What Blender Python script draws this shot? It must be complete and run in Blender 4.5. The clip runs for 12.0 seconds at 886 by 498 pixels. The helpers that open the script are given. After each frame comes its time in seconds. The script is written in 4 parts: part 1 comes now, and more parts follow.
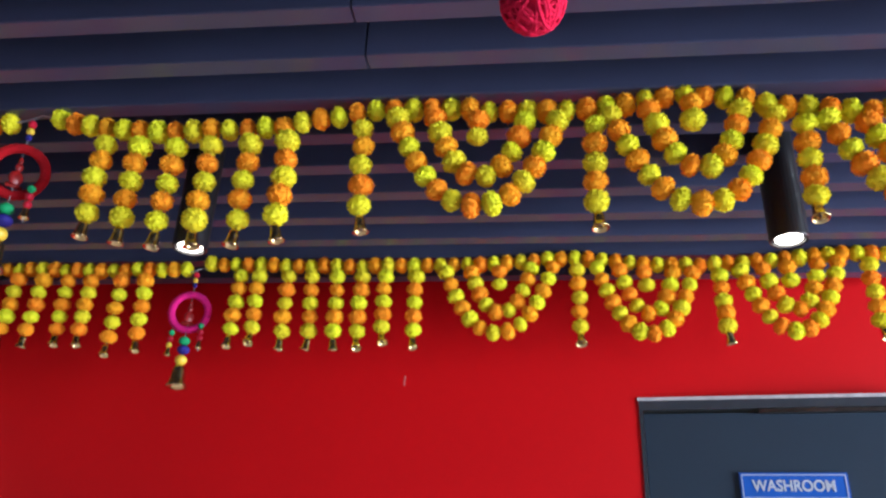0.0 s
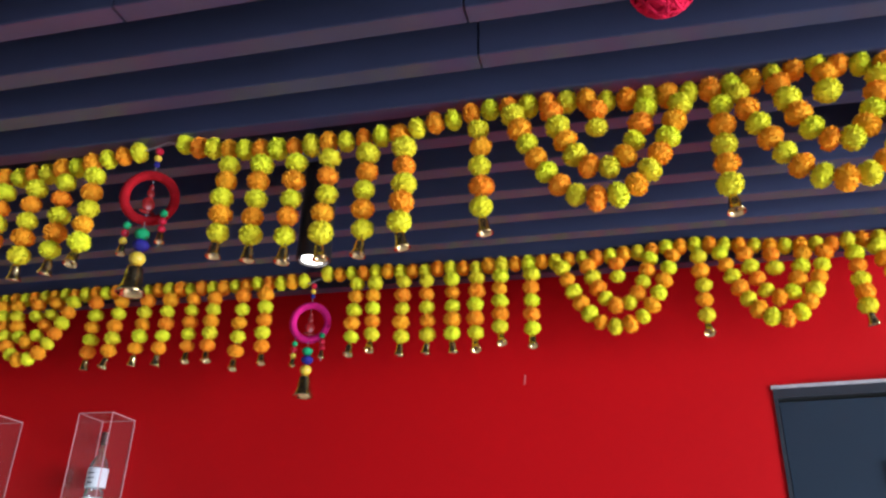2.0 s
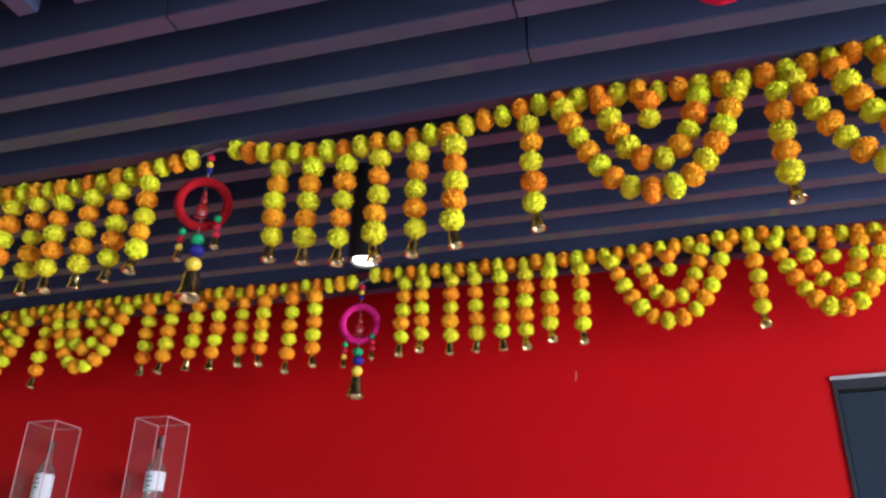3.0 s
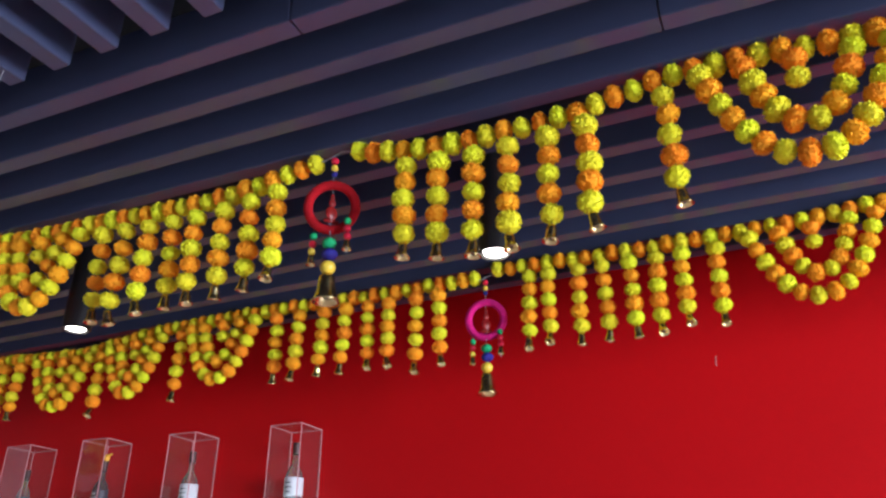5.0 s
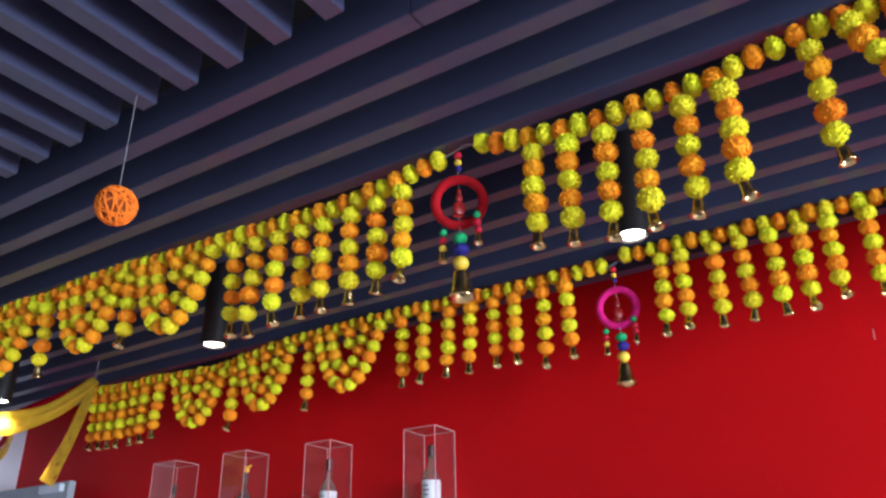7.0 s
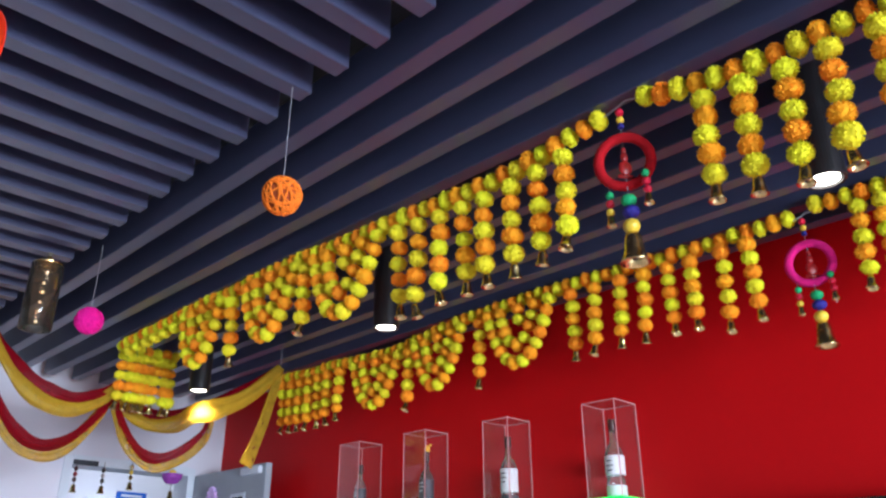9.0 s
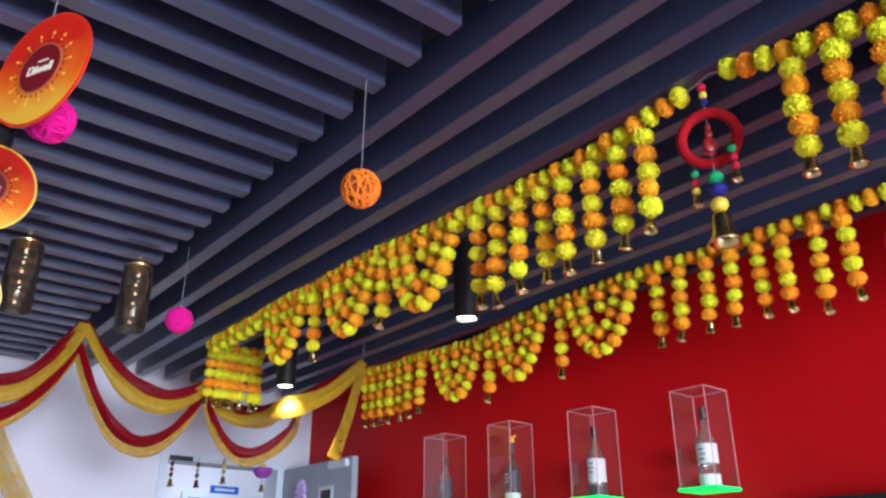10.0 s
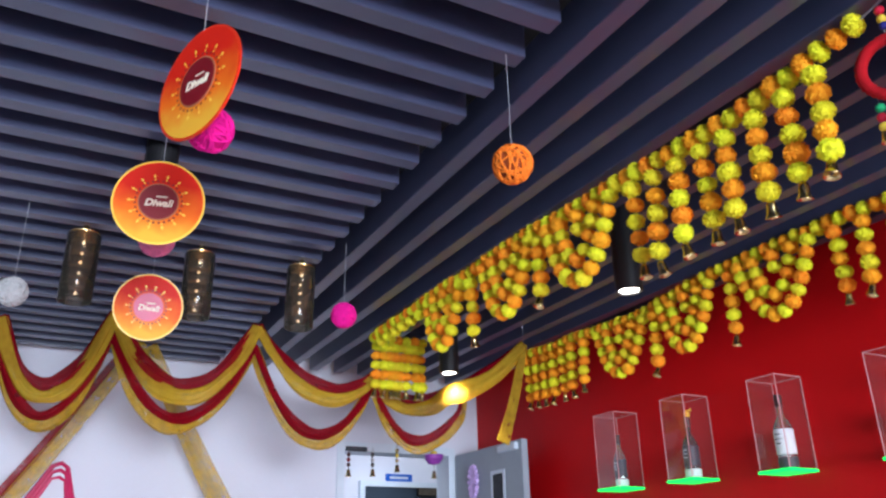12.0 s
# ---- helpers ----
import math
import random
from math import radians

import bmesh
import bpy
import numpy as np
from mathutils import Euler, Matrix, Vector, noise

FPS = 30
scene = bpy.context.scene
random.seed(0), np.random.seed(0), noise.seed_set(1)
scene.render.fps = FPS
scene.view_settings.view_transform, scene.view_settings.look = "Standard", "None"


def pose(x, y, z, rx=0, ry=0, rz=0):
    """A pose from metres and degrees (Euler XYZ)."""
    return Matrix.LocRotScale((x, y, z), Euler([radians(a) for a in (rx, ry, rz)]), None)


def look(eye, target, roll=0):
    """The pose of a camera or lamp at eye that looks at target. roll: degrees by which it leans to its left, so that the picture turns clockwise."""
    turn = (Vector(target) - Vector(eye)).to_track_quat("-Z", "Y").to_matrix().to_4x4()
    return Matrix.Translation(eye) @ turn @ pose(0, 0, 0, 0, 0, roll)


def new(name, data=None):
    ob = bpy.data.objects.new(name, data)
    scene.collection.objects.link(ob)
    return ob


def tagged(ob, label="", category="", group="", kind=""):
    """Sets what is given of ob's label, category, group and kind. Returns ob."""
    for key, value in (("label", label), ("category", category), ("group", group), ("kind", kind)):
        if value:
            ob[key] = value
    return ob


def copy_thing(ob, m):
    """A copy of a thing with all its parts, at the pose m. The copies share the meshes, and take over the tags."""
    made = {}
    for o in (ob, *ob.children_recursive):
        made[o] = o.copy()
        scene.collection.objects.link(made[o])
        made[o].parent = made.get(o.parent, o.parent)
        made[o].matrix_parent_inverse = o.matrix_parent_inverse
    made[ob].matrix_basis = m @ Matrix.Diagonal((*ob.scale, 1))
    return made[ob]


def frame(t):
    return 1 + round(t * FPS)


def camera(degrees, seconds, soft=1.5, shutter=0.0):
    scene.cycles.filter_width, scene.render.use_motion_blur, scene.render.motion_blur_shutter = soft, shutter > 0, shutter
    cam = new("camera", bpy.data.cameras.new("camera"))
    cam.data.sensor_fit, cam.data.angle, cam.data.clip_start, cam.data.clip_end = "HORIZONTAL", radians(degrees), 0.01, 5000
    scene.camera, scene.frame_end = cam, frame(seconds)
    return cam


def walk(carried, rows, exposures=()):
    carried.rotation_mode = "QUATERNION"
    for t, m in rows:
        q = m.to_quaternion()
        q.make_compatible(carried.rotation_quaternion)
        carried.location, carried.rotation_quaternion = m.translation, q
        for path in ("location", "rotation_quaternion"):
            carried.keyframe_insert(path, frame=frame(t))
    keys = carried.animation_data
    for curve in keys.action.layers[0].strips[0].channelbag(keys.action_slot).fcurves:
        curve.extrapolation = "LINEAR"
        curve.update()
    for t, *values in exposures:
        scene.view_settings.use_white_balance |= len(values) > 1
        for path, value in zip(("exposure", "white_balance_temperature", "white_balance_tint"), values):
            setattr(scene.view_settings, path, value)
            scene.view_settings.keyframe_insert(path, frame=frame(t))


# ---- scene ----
cam = camera(59.0, 12.0, 2.4)
PATH = [
    (0, (0.166, -0.133, 1.465), (-0.055, 1.657, 2.33), 2.3),
    (0.5, (0.139, -0.132, 1.473), (-0.138, 1.655, 2.327), 2.0),
    (1, (0.118, -0.13, 1.473), (-0.22, 1.651, 2.318), 1.9),
    (1.5, (0.099, -0.131, 1.472), (-0.296, 1.636, 2.322), 1.8),
    (2, (0.078, -0.133, 1.475), (-0.362, 1.622, 2.328), 1.5),
    (2.5, (0.056, -0.138, 1.475), (-0.427, 1.606, 2.328), 1.3),
    (3, (0.035, -0.14, 1.471), (-0.49, 1.592, 2.321), 1.1),
    (5, (-0.079, -0.122, 1.469), (-0.825, 1.528, 2.318), 0.2),
    (5.5, (-0.113, -0.121, 1.467), (-0.911, 1.505, 2.315), 0.1),
    (6, (-0.144, -0.118, 1.465), (-0.995, 1.48, 2.315), -0.3),
    (6.5, (-0.171, -0.117, 1.466), (-1.072, 1.451, 2.319), -0.7),
    (7, (-0.189, -0.117, 1.468), (-1.147, 1.417, 2.323), -1.1),
    (9, (-0.24, -0.068, 1.483), (-1.531, 1.229, 2.29), -0.2),
    (9.5, (-0.25, -0.067, 1.483), (-1.61, 1.161, 2.285), 0.3),
    (10, (-0.265, -0.064, 1.481), (-1.688, 1.098, 2.272), 0.0),
    (10.5, (-0.272, -0.06, 1.475), (-1.757, 1.028, 2.257), -0.4),
    (11, (-0.284, -0.06, 1.474), (-1.824, 0.959, 2.242), -0.6),
    (11.5, (-0.294, -0.056, 1.474), (-1.89, 0.881, 2.233), -0.5),
    (12, (-0.321, -0.063, 1.485), (-1.959, 0.801, 2.242), -1.0),
]
walk(cam, [(t, look(eye, target, roll)) for t, eye, target, roll in PATH],
     exposures=((0, 0.0), (5, 0.03), (7, 0.12), (9, 0.22), (12, 0.25)))

# ---- world, light, exposure ----
world = bpy.data.worlds.new("world")
world.use_nodes = True
scene.world = world
sky = world.node_tree.nodes.new("ShaderNodeTexSky")
sky.sky_type, sky.sun_disc = "NISHITA", False
sky.sun_elevation, sky.sun_rotation = radians(35), radians(120)
world.node_tree.links.new(sky.outputs[0], world.node_tree.nodes["Background"].inputs[0])
world.node_tree.nodes["Background"].inputs[1].default_value = 0.12


def area_lamp(name, eye, target, w, h, watts, rgb):
    d = bpy.data.lights.new(name, "AREA")
    d.shape, d.size, d.size_y, d.energy, d.color = "RECTANGLE", w, h, watts, rgb
    ob = new(name, d)
    ob.matrix_world = look(eye, target)
    return ob


def spot_lamp(name, x, y, z, watts, rgb, cone=70):
    d = bpy.data.lights.new(name, "SPOT")
    d.energy, d.color, d.spot_size, d.spot_blend, d.shadow_soft_size = watts, rgb, radians(cone), 0.6, 0.03
    ob = new(name, d)
    ob.matrix_world = look((x, y, z), (x, y, 0))
    return ob


area_lamp("daylight_east", (5.85, -0.1, 1.40), (0.0, -0.1, 1.50), 3.0, 2.1, 880, (0.72, 0.84, 1.0))
# added fill that brightens the corridor; no lamp is seen there
area_lamp("corridor_fill", (-5.6, 2.4, 2.9), (-5.6, 2.4, 0), 0.6, 1.6, 15, (0.78, 0.88, 1.0))
# faint added fill from the south, where no window is known
area_lamp("south_fill", (-2.7, -3.45, 1.35), (-2.7, 0.0, 1.35), 2.8, 2.1, 2, (0.74, 0.84, 1.0))

# ---- materials ----


def mat(name, rgb, rough=0.6, metal=0.0, vary=0.12, scale=8.0, bump=0.15, fine=90.0, spec=0.5, each=0.0, emit=None, power=0.0):
    """Base colour varied at two scales, with fine relief; each: variation from object to object."""
    m = bpy.data.materials.new(name)
    m.use_nodes = True
    n, l = m.node_tree.nodes, m.node_tree.links
    b = n["Principled BSDF"]
    co = n.new("ShaderNodeTexCoord")
    big, small = n.new("ShaderNodeTexNoise"), n.new("ShaderNodeTexNoise")
    big.inputs["Scale"].default_value, big.inputs["Detail"].default_value = scale, 4
    small.inputs["Scale"].default_value, small.inputs["Detail"].default_value = fine, 3
    l.new(co.outputs["Object"], big.inputs["Vector"])
    l.new(co.outputs["Object"], small.inputs["Vector"])
    mix = n.new("ShaderNodeMath")
    mix.operation = "MULTIPLY_ADD"
    l.new(small.outputs["Fac"], mix.inputs[0])
    mix.inputs[1].default_value = 0.5
    l.new(big.outputs["Fac"], mix.inputs[2])
    value = n.new("ShaderNodeMapRange")
    value.inputs["From Min"].default_value, value.inputs["From Max"].default_value = 0.45, 1.05
    value.inputs["To Min"].default_value, value.inputs["To Max"].default_value = 1 - vary, 1 + vary
    l.new(mix.outputs[0], value.inputs["Value"])
    hsv = n.new("ShaderNodeHueSaturation")
    hsv.inputs["Color"].default_value = (*rgb, 1)
    l.new(value.outputs[0], hsv.inputs["Value"])
    if each:
        info = n.new("ShaderNodeObjectInfo")
        hue = n.new("ShaderNodeMapRange")
        hue.inputs["To Min"].default_value, hue.inputs["To Max"].default_value = 0.5 - each, 0.5 + each
        l.new(info.outputs["Random"], hue.inputs["Value"])
        l.new(hue.outputs[0], hsv.inputs["Hue"])
    l.new(hsv.outputs[0], b.inputs["Base Color"])
    r = n.new("ShaderNodeMapRange")
    r.inputs["To Min"].default_value, r.inputs["To Max"].default_value = max(0.02, rough - 0.1), min(1, rough + 0.1)
    l.new(small.outputs["Fac"], r.inputs["Value"])
    l.new(r.outputs[0], b.inputs["Roughness"])
    b.inputs["Metallic"].default_value = metal
    b.inputs["Specular IOR Level"].default_value = spec
    if bump:
        bp = n.new("ShaderNodeBump")
        bp.inputs["Strength"].default_value, bp.inputs["Distance"].default_value = bump, 0.004
        l.new(small.outputs["Fac"], bp.inputs["Height"])
        l.new(bp.outputs[0], b.inputs["Normal"])
    if emit:
        b.inputs["Emission Color"].default_value = (*emit, 1)
        b.inputs["Emission Strength"].default_value = power
    return m


def cloth_mat(name, rgb, clear):
    m = bpy.data.materials.new(name)
    m.use_nodes = True
    n, l = m.node_tree.nodes, m.node_tree.links
    out = n["Material Output"]
    n.remove(n["Principled BSDF"])
    co, wave = n.new("ShaderNodeTexCoord"), n.new("ShaderNodeTexNoise")
    wave.inputs["Scale"].default_value, wave.inputs["Detail"].default_value = 25, 5
    l.new(co.outputs["Object"], wave.inputs["Vector"])
    ramp = n.new("ShaderNodeMapRange")
    ramp.inputs["To Min"].default_value, ramp.inputs["To Max"].default_value = 0.7, 1.3
    l.new(wave.outputs["Fac"], ramp.inputs["Value"])
    hsv = n.new("ShaderNodeHueSaturation")
    hsv.inputs["Color"].default_value = (*rgb, 1)
    l.new(ramp.outputs[0], hsv.inputs["Value"])
    dif, tra, gap = n.new("ShaderNodeBsdfDiffuse"), n.new("ShaderNodeBsdfTranslucent"), n.new("ShaderNodeBsdfTransparent")
    l.new(hsv.outputs[0], dif.inputs[0])
    l.new(hsv.outputs[0], tra.inputs[0])
    a, b = n.new("ShaderNodeMixShader"), n.new("ShaderNodeMixShader")
    a.inputs[0].default_value = 0.5
    weave = n.new("ShaderNodeMapRange")
    weave.inputs["From Min"].default_value, weave.inputs["From Max"].default_value = 0.3, 0.7
    weave.inputs["To Min"].default_value, weave.inputs["To Max"].default_value = clear * 0.3, clear * 1.8
    l.new(wave.outputs["Fac"], weave.inputs["Value"])
    l.new(weave.outputs[0], b.inputs[0])
    l.new(dif.outputs[0], a.inputs[1])
    l.new(tra.outputs[0], a.inputs[2])
    l.new(a.outputs[0], b.inputs[1])
    l.new(gap.outputs[0], b.inputs[2])
    l.new(b.outputs[0], out.inputs[0])
    return m


def glass_mat(name, rgb, rough=0.02, ior=1.45):
    m = bpy.data.materials.new(name)
    m.use_nodes = True
    b = m.node_tree.nodes["Principled BSDF"]
    b.inputs["Base Color"].default_value = (*rgb, 1)
    b.inputs["Roughness"].default_value, b.inputs["IOR"].default_value = rough, ior
    b.inputs["Transmission Weight"].default_value = 1
    return m


def gradient_mat(name, low, mid, high, span):
    """Print that runs from one colour at the bottom over another to a third at the top, with soft clouds."""
    m = bpy.data.materials.new(name)
    m.use_nodes = True
    n, l = m.node_tree.nodes, m.node_tree.links
    b = n["Principled BSDF"]
    b.inputs["Roughness"].default_value, b.inputs["Specular IOR Level"].default_value = 0.5, 0.15
    co, sep, cloud = n.new("ShaderNodeTexCoord"), n.new("ShaderNodeSeparateXYZ"), n.new("ShaderNodeTexNoise")
    cloud.inputs["Scale"].default_value = 14
    l.new(co.outputs["Object"], sep.inputs[0])
    l.new(co.outputs["Object"], cloud.inputs["Vector"])
    r = n.new("ShaderNodeMapRange")
    r.inputs["From Min"].default_value, r.inputs["From Max"].default_value = -span, span
    l.new(sep.outputs["Y"], r.inputs["Value"])
    add = n.new("ShaderNodeMath")
    add.operation = "MULTIPLY_ADD"
    add.inputs[1].default_value = 0.5
    l.new(cloud.outputs["Fac"], add.inputs[0])
    l.new(r.outputs[0], add.inputs[2])
    ramp = n.new("ShaderNodeValToRGB")
    e = ramp.color_ramp.elements
    e[0].position, e[0].color = 0.30, (*low, 1)
    e[1].position, e[1].color = 1.0, (*high, 1)
    k = e.new(0.62)
    k.color = (*mid, 1)
    l.new(add.outputs[0], ramp.inputs[0])
    l.new(ramp.outputs[0], b.inputs["Base Color"])
    return m


def thin_mat(name, tint, gloss, haze):
    """A thin clear sheet: tinted see-through with a little gloss and haze."""
    m = bpy.data.materials.new(name)
    m.use_nodes = True
    n, l = m.node_tree.nodes, m.node_tree.links
    n.remove(n["Principled BSDF"])
    see, shine, fog = n.new("ShaderNodeBsdfTransparent"), n.new("ShaderNodeBsdfGlossy"), n.new("ShaderNodeBsdfDiffuse")
    see.inputs[0].default_value = (*tint, 1)
    shine.inputs["Roughness"].default_value = 0.06
    fog.inputs[0].default_value = (*[0.5 + 0.5 * c for c in tint], 1)
    a, b = n.new("ShaderNodeMixShader"), n.new("ShaderNodeMixShader")
    fr, scale = n.new("ShaderNodeFresnel"), n.new("ShaderNodeMath")
    fr.inputs[0].default_value = 1.4
    scale.operation, scale.inputs[1].default_value = "MULTIPLY", gloss
    l.new(fr.outputs[0], scale.inputs[0])
    l.new(scale.outputs[0], a.inputs[0])
    b.inputs[0].default_value = haze
    l.new(see.outputs[0], a.inputs[1])
    l.new(shine.outputs[0], a.inputs[2])
    l.new(a.outputs[0], b.inputs[1])
    l.new(fog.outputs[0], b.inputs[2])
    l.new(b.outputs[0], n["Material Output"].inputs[0])
    return m


def lamp_mat(name, rgb, power):
    m = bpy.data.materials.new(name)
    m.use_nodes = True
    b = m.node_tree.nodes["Principled BSDF"]
    b.inputs["Base Color"].default_value = (*rgb, 1)
    b.inputs["Emission Color"].default_value, b.inputs["Emission Strength"].default_value = (*rgb, 1), power
    return m


GREY_PAINT = mat("grey_paint", (0.2, 0.2, 0.22), 0.6, vary=0.08, scale=2.0)
RED_PAINT = mat("red_paint", (0.55, 0.003, 0.006), 0.5, vary=0.07, scale=1.3, bump=0.05, fine=160, spec=0.16)
WHITE_PAINT = mat("white_paint", (0.62, 0.62, 0.70), 0.6, vary=0.05, scale=2.0, bump=0.05, fine=140)
SLAT = mat("slat_paint", (0.044, 0.050, 0.098), 0.33, vary=0.14, scale=3.0, bump=0.02, fine=120, spec=1.0)
DARK = mat("ceiling_black", (0.006, 0.006, 0.008), 0.8, vary=0.3, scale=2.0)
FLOOR = mat("floor_tile", (0.45, 0.44, 0.47), 0.4, vary=0.15, scale=2.0, bump=0.03)
GREY_DOOR = mat("grey_laminate", (0.023, 0.037, 0.056), 0.4, vary=0.08, scale=2.5, bump=0.04, fine=150, spec=0.3)
FRAME_DARK = mat("dark_door_frame", (0.03, 0.035, 0.045), 0.4, vary=0.2)
CHIP = mat("worn_red", (0.62, 0.16, 0.15), 0.6, vary=0.3, scale=60)
EDGE_PALE = mat("pale_filler", (0.46, 0.42, 0.43), 0.7, vary=0.25, scale=30)
SIGN_BLUE = mat("sign_blue", (0.014, 0.095, 0.42), 0.4, vary=0.05, bump=0.0, spec=0.2)
SIGN_WHITE = mat("sign_white", (0.46, 0.49, 0.57), 0.4, vary=0.03, bump=0.0)
YELLOW_FLOWER = mat("yellow_marigold", (0.84, 0.78, 0.035), 0.85, vary=0.12, scale=60, bump=0.18, fine=300, spec=0.2, each=0.014)
ORANGE_FLOWER = mat("orange_marigold", (0.97, 0.40, 0.022), 0.85, vary=0.12, scale=60, bump=0.18, fine=300, spec=0.2, each=0.012)
BRASS = mat("brass", (0.66, 0.50, 0.24), 0.24, metal=1.0, vary=0.5, scale=40, bump=0.2, fine=200)
DARK_METAL = mat("tarnished_metal", (0.12, 0.10, 0.09), 0.35, metal=1.0, vary=0.3, scale=40)
STRING = mat("string", (0.05, 0.22, 0.06), 0.9, bump=0.0)
CLEAR_THREAD = mat("pale_thread", (0.32, 0.32, 0.35), 0.5, bump=0.0)
BLACK_LAMP = mat("black_lamp_body", (0.012, 0.012, 0.014), 0.35, vary=0.2, bump=0.02)
LAMP_GLOW = lamp_mat("lamp_glow", (1.0, 0.95, 0.88), 14.0)
RED_YARN = mat("red_yarn", (0.42, 0.006, 0.012), 0.9, vary=0.3, scale=50, bump=0.8, fine=260, spec=0.2)
CRIMSON_YARN = mat("crimson_yarn", (0.66, 0.008, 0.05), 0.9, vary=0.3, scale=50, bump=0.8, fine=260, spec=0.2)
PINK_YARN = mat("pink_yarn", (0.75, 0.015, 0.20), 0.9, vary=0.25, scale=50, bump=0.8, fine=260, spec=0.2)
MAGENTA_YARN = mat("magenta_yarn", (0.80, 0.01, 0.28), 0.9, vary=0.2, scale=50, bump=0.6, fine=260, spec=0.2)
ROSE_YARN = mat("rose_yarn", (0.85, 0.22, 0.42), 0.9, vary=0.25, scale=50, bump=0.8, fine=260, spec=0.2)
ORANGE_YARN = mat("orange_yarn", (0.88, 0.20, 0.02), 0.85, vary=0.25, scale=50, bump=0.6, fine=260, spec=0.2)
CANE_DARK = mat("shaded_cane", (0.34, 0.055, 0.008), 0.9, vary=0.3, scale=40, bump=0.3)
WHITE_YARN = mat("white_yarn", (0.46, 0.45, 0.45), 0.9, vary=0.15, scale=50, bump=0.6, fine=260, spec=0.2)
GREEN_BEAD = mat("green_pompom", (0.0, 0.36, 0.12), 0.7, vary=0.3, scale=60, bump=0.7, fine=300)
BLUE_BEAD = mat("blue_pompom", (0.012, 0.008, 0.20), 0.7, vary=0.3, scale=60, bump=0.7, fine=300)
RED_BEAD = mat("red_bead", (0.6, 0.01, 0.04), 0.3, vary=0.1, bump=0.0)
IDOL = mat("idol_lacquer", (0.32, 0.012, 0.012), 0.4, vary=0.5, scale=60, bump=0.2)
YELLOW_BEAD = mat("yellow_bead", (0.8, 0.55, 0.05), 0.4, vary=0.1, bump=0.0)
ACRYLIC = thin_mat("clear_acrylic", (0.99, 0.98, 0.98), 0.18, 0.007)
# clear edges with the red wall's reflection put into their colour
EDGE_RED_REFLEX = mat("acrylic_edge_red_reflex", (0.66, 0.28, 0.29), 0.2, vary=0.1, bump=0.0)
GREEN_GLOW = lamp_mat("green_led_acrylic", (0.0, 0.85, 0.12), 1.0)
BOTTLE_GLASS = thin_mat("bottle_glass", (0.84, 0.85, 0.87), 3.5, 0.045)
DARK_GLASS = thin_mat("dark_bottle_glass", (0.42, 0.42, 0.44), 3.5, 0.05)
LABEL_WHITE = mat("paper_label", (0.75, 0.75, 0.8), 0.6, vary=0.08, bump=0.0)
LABEL_DARK = mat("dark_label", (0.05, 0.05, 0.07), 0.5, vary=0.1, bump=0.0)
CAP_DARK = mat("dark_cap", (0.06, 0.015, 0.015), 0.4, vary=0.1, bump=0.0)
CAP_ORANGE = mat("orange_ornament", (0.85, 0.42, 0.03), 0.5, vary=0.2, bump=0.0)
YELLOW_CLOTH = cloth_mat("yellow_organza", (0.74, 0.50, 0.05), 0.24)
RED_CLOTH = cloth_mat("red_organza", (0.37, 0.006, 0.018), 0.18)
GOLD_CLOTH = cloth_mat("golden_organza", (0.68, 0.43, 0.04), 0.34)
AMBER_GLASS = thin_mat("amber_glass", (0.84, 0.72, 0.58), 1.0, 0.012)
GLOW_BEAD = lamp_mat("warm_glow_bead", (1.0, 0.85, 0.62), 1.0)
DISC_ORANGE = gradient_mat("printed_orange", (0.85, 0.42, 0.04), (0.84, 0.15, 0.012), (0.66, 0.018, 0.008), 0.10)
DISC_RED = mat("printed_red", (0.70, 0.03, 0.008), 0.4, vary=0.15, scale=6, bump=0.0)
DISC_YELLOW = mat("printed_yellow", (0.92, 0.55, 0.06), 0.4, vary=0.12, scale=6, bump=0.0)
DISC_MAROON = mat("printed_maroon", (0.20, 0.006, 0.012), 0.4, vary=0.1, bump=0.0)
RIM_BROWN = mat("printed_brown", (0.42, 0.13, 0.06), 0.4, vary=0.1, bump=0.0)
DISC_PINK = mat("printed_pink", (0.56, 0.03, 0.10), 0.4, vary=0.1, bump=0.0)
PRINT_CREAM = mat("printed_cream", (0.82, 0.72, 0.55), 0.5, vary=0.05, bump=0.0)
DECAL_PINK = mat("magenta_decal", (0.55, 0.015, 0.10), 0.5, vary=0.06, bump=0.0)
LILAC = mat("lilac_paper", (0.58, 0.40, 0.74), 0.6, vary=0.2, scale=40)
PURPLE = mat("purple_paper", (0.28, 0.04, 0.34), 0.6, vary=0.2, scale=40)
SCREEN_BLACK = mat("black_plastic", (0.008, 0.008, 0.01), 0.25, vary=0.1, bump=0.0)

# ---- mesh helpers ----


def link_mesh(name, me, material=None, parent=None, label=""):
    if material:
        me.materials.append(material)
    ob = new(name, me)
    if parent:
        ob.parent = parent
    if label:
        ob["label"] = label
    return ob


def part(name, bm, material, parent, label="", smooth=False):
    me = bpy.data.meshes.new(name)
    bm.to_mesh(me)
    bm.free()
    if smooth:
        for p in me.polygons:
            p.use_smooth = True
    return link_mesh(name, me, material, parent, label)


def thing(name, at, label, category, group="", kind=""):
    ob = new(name)
    ob.location = at
    return tagged(ob, label, category, group, kind)


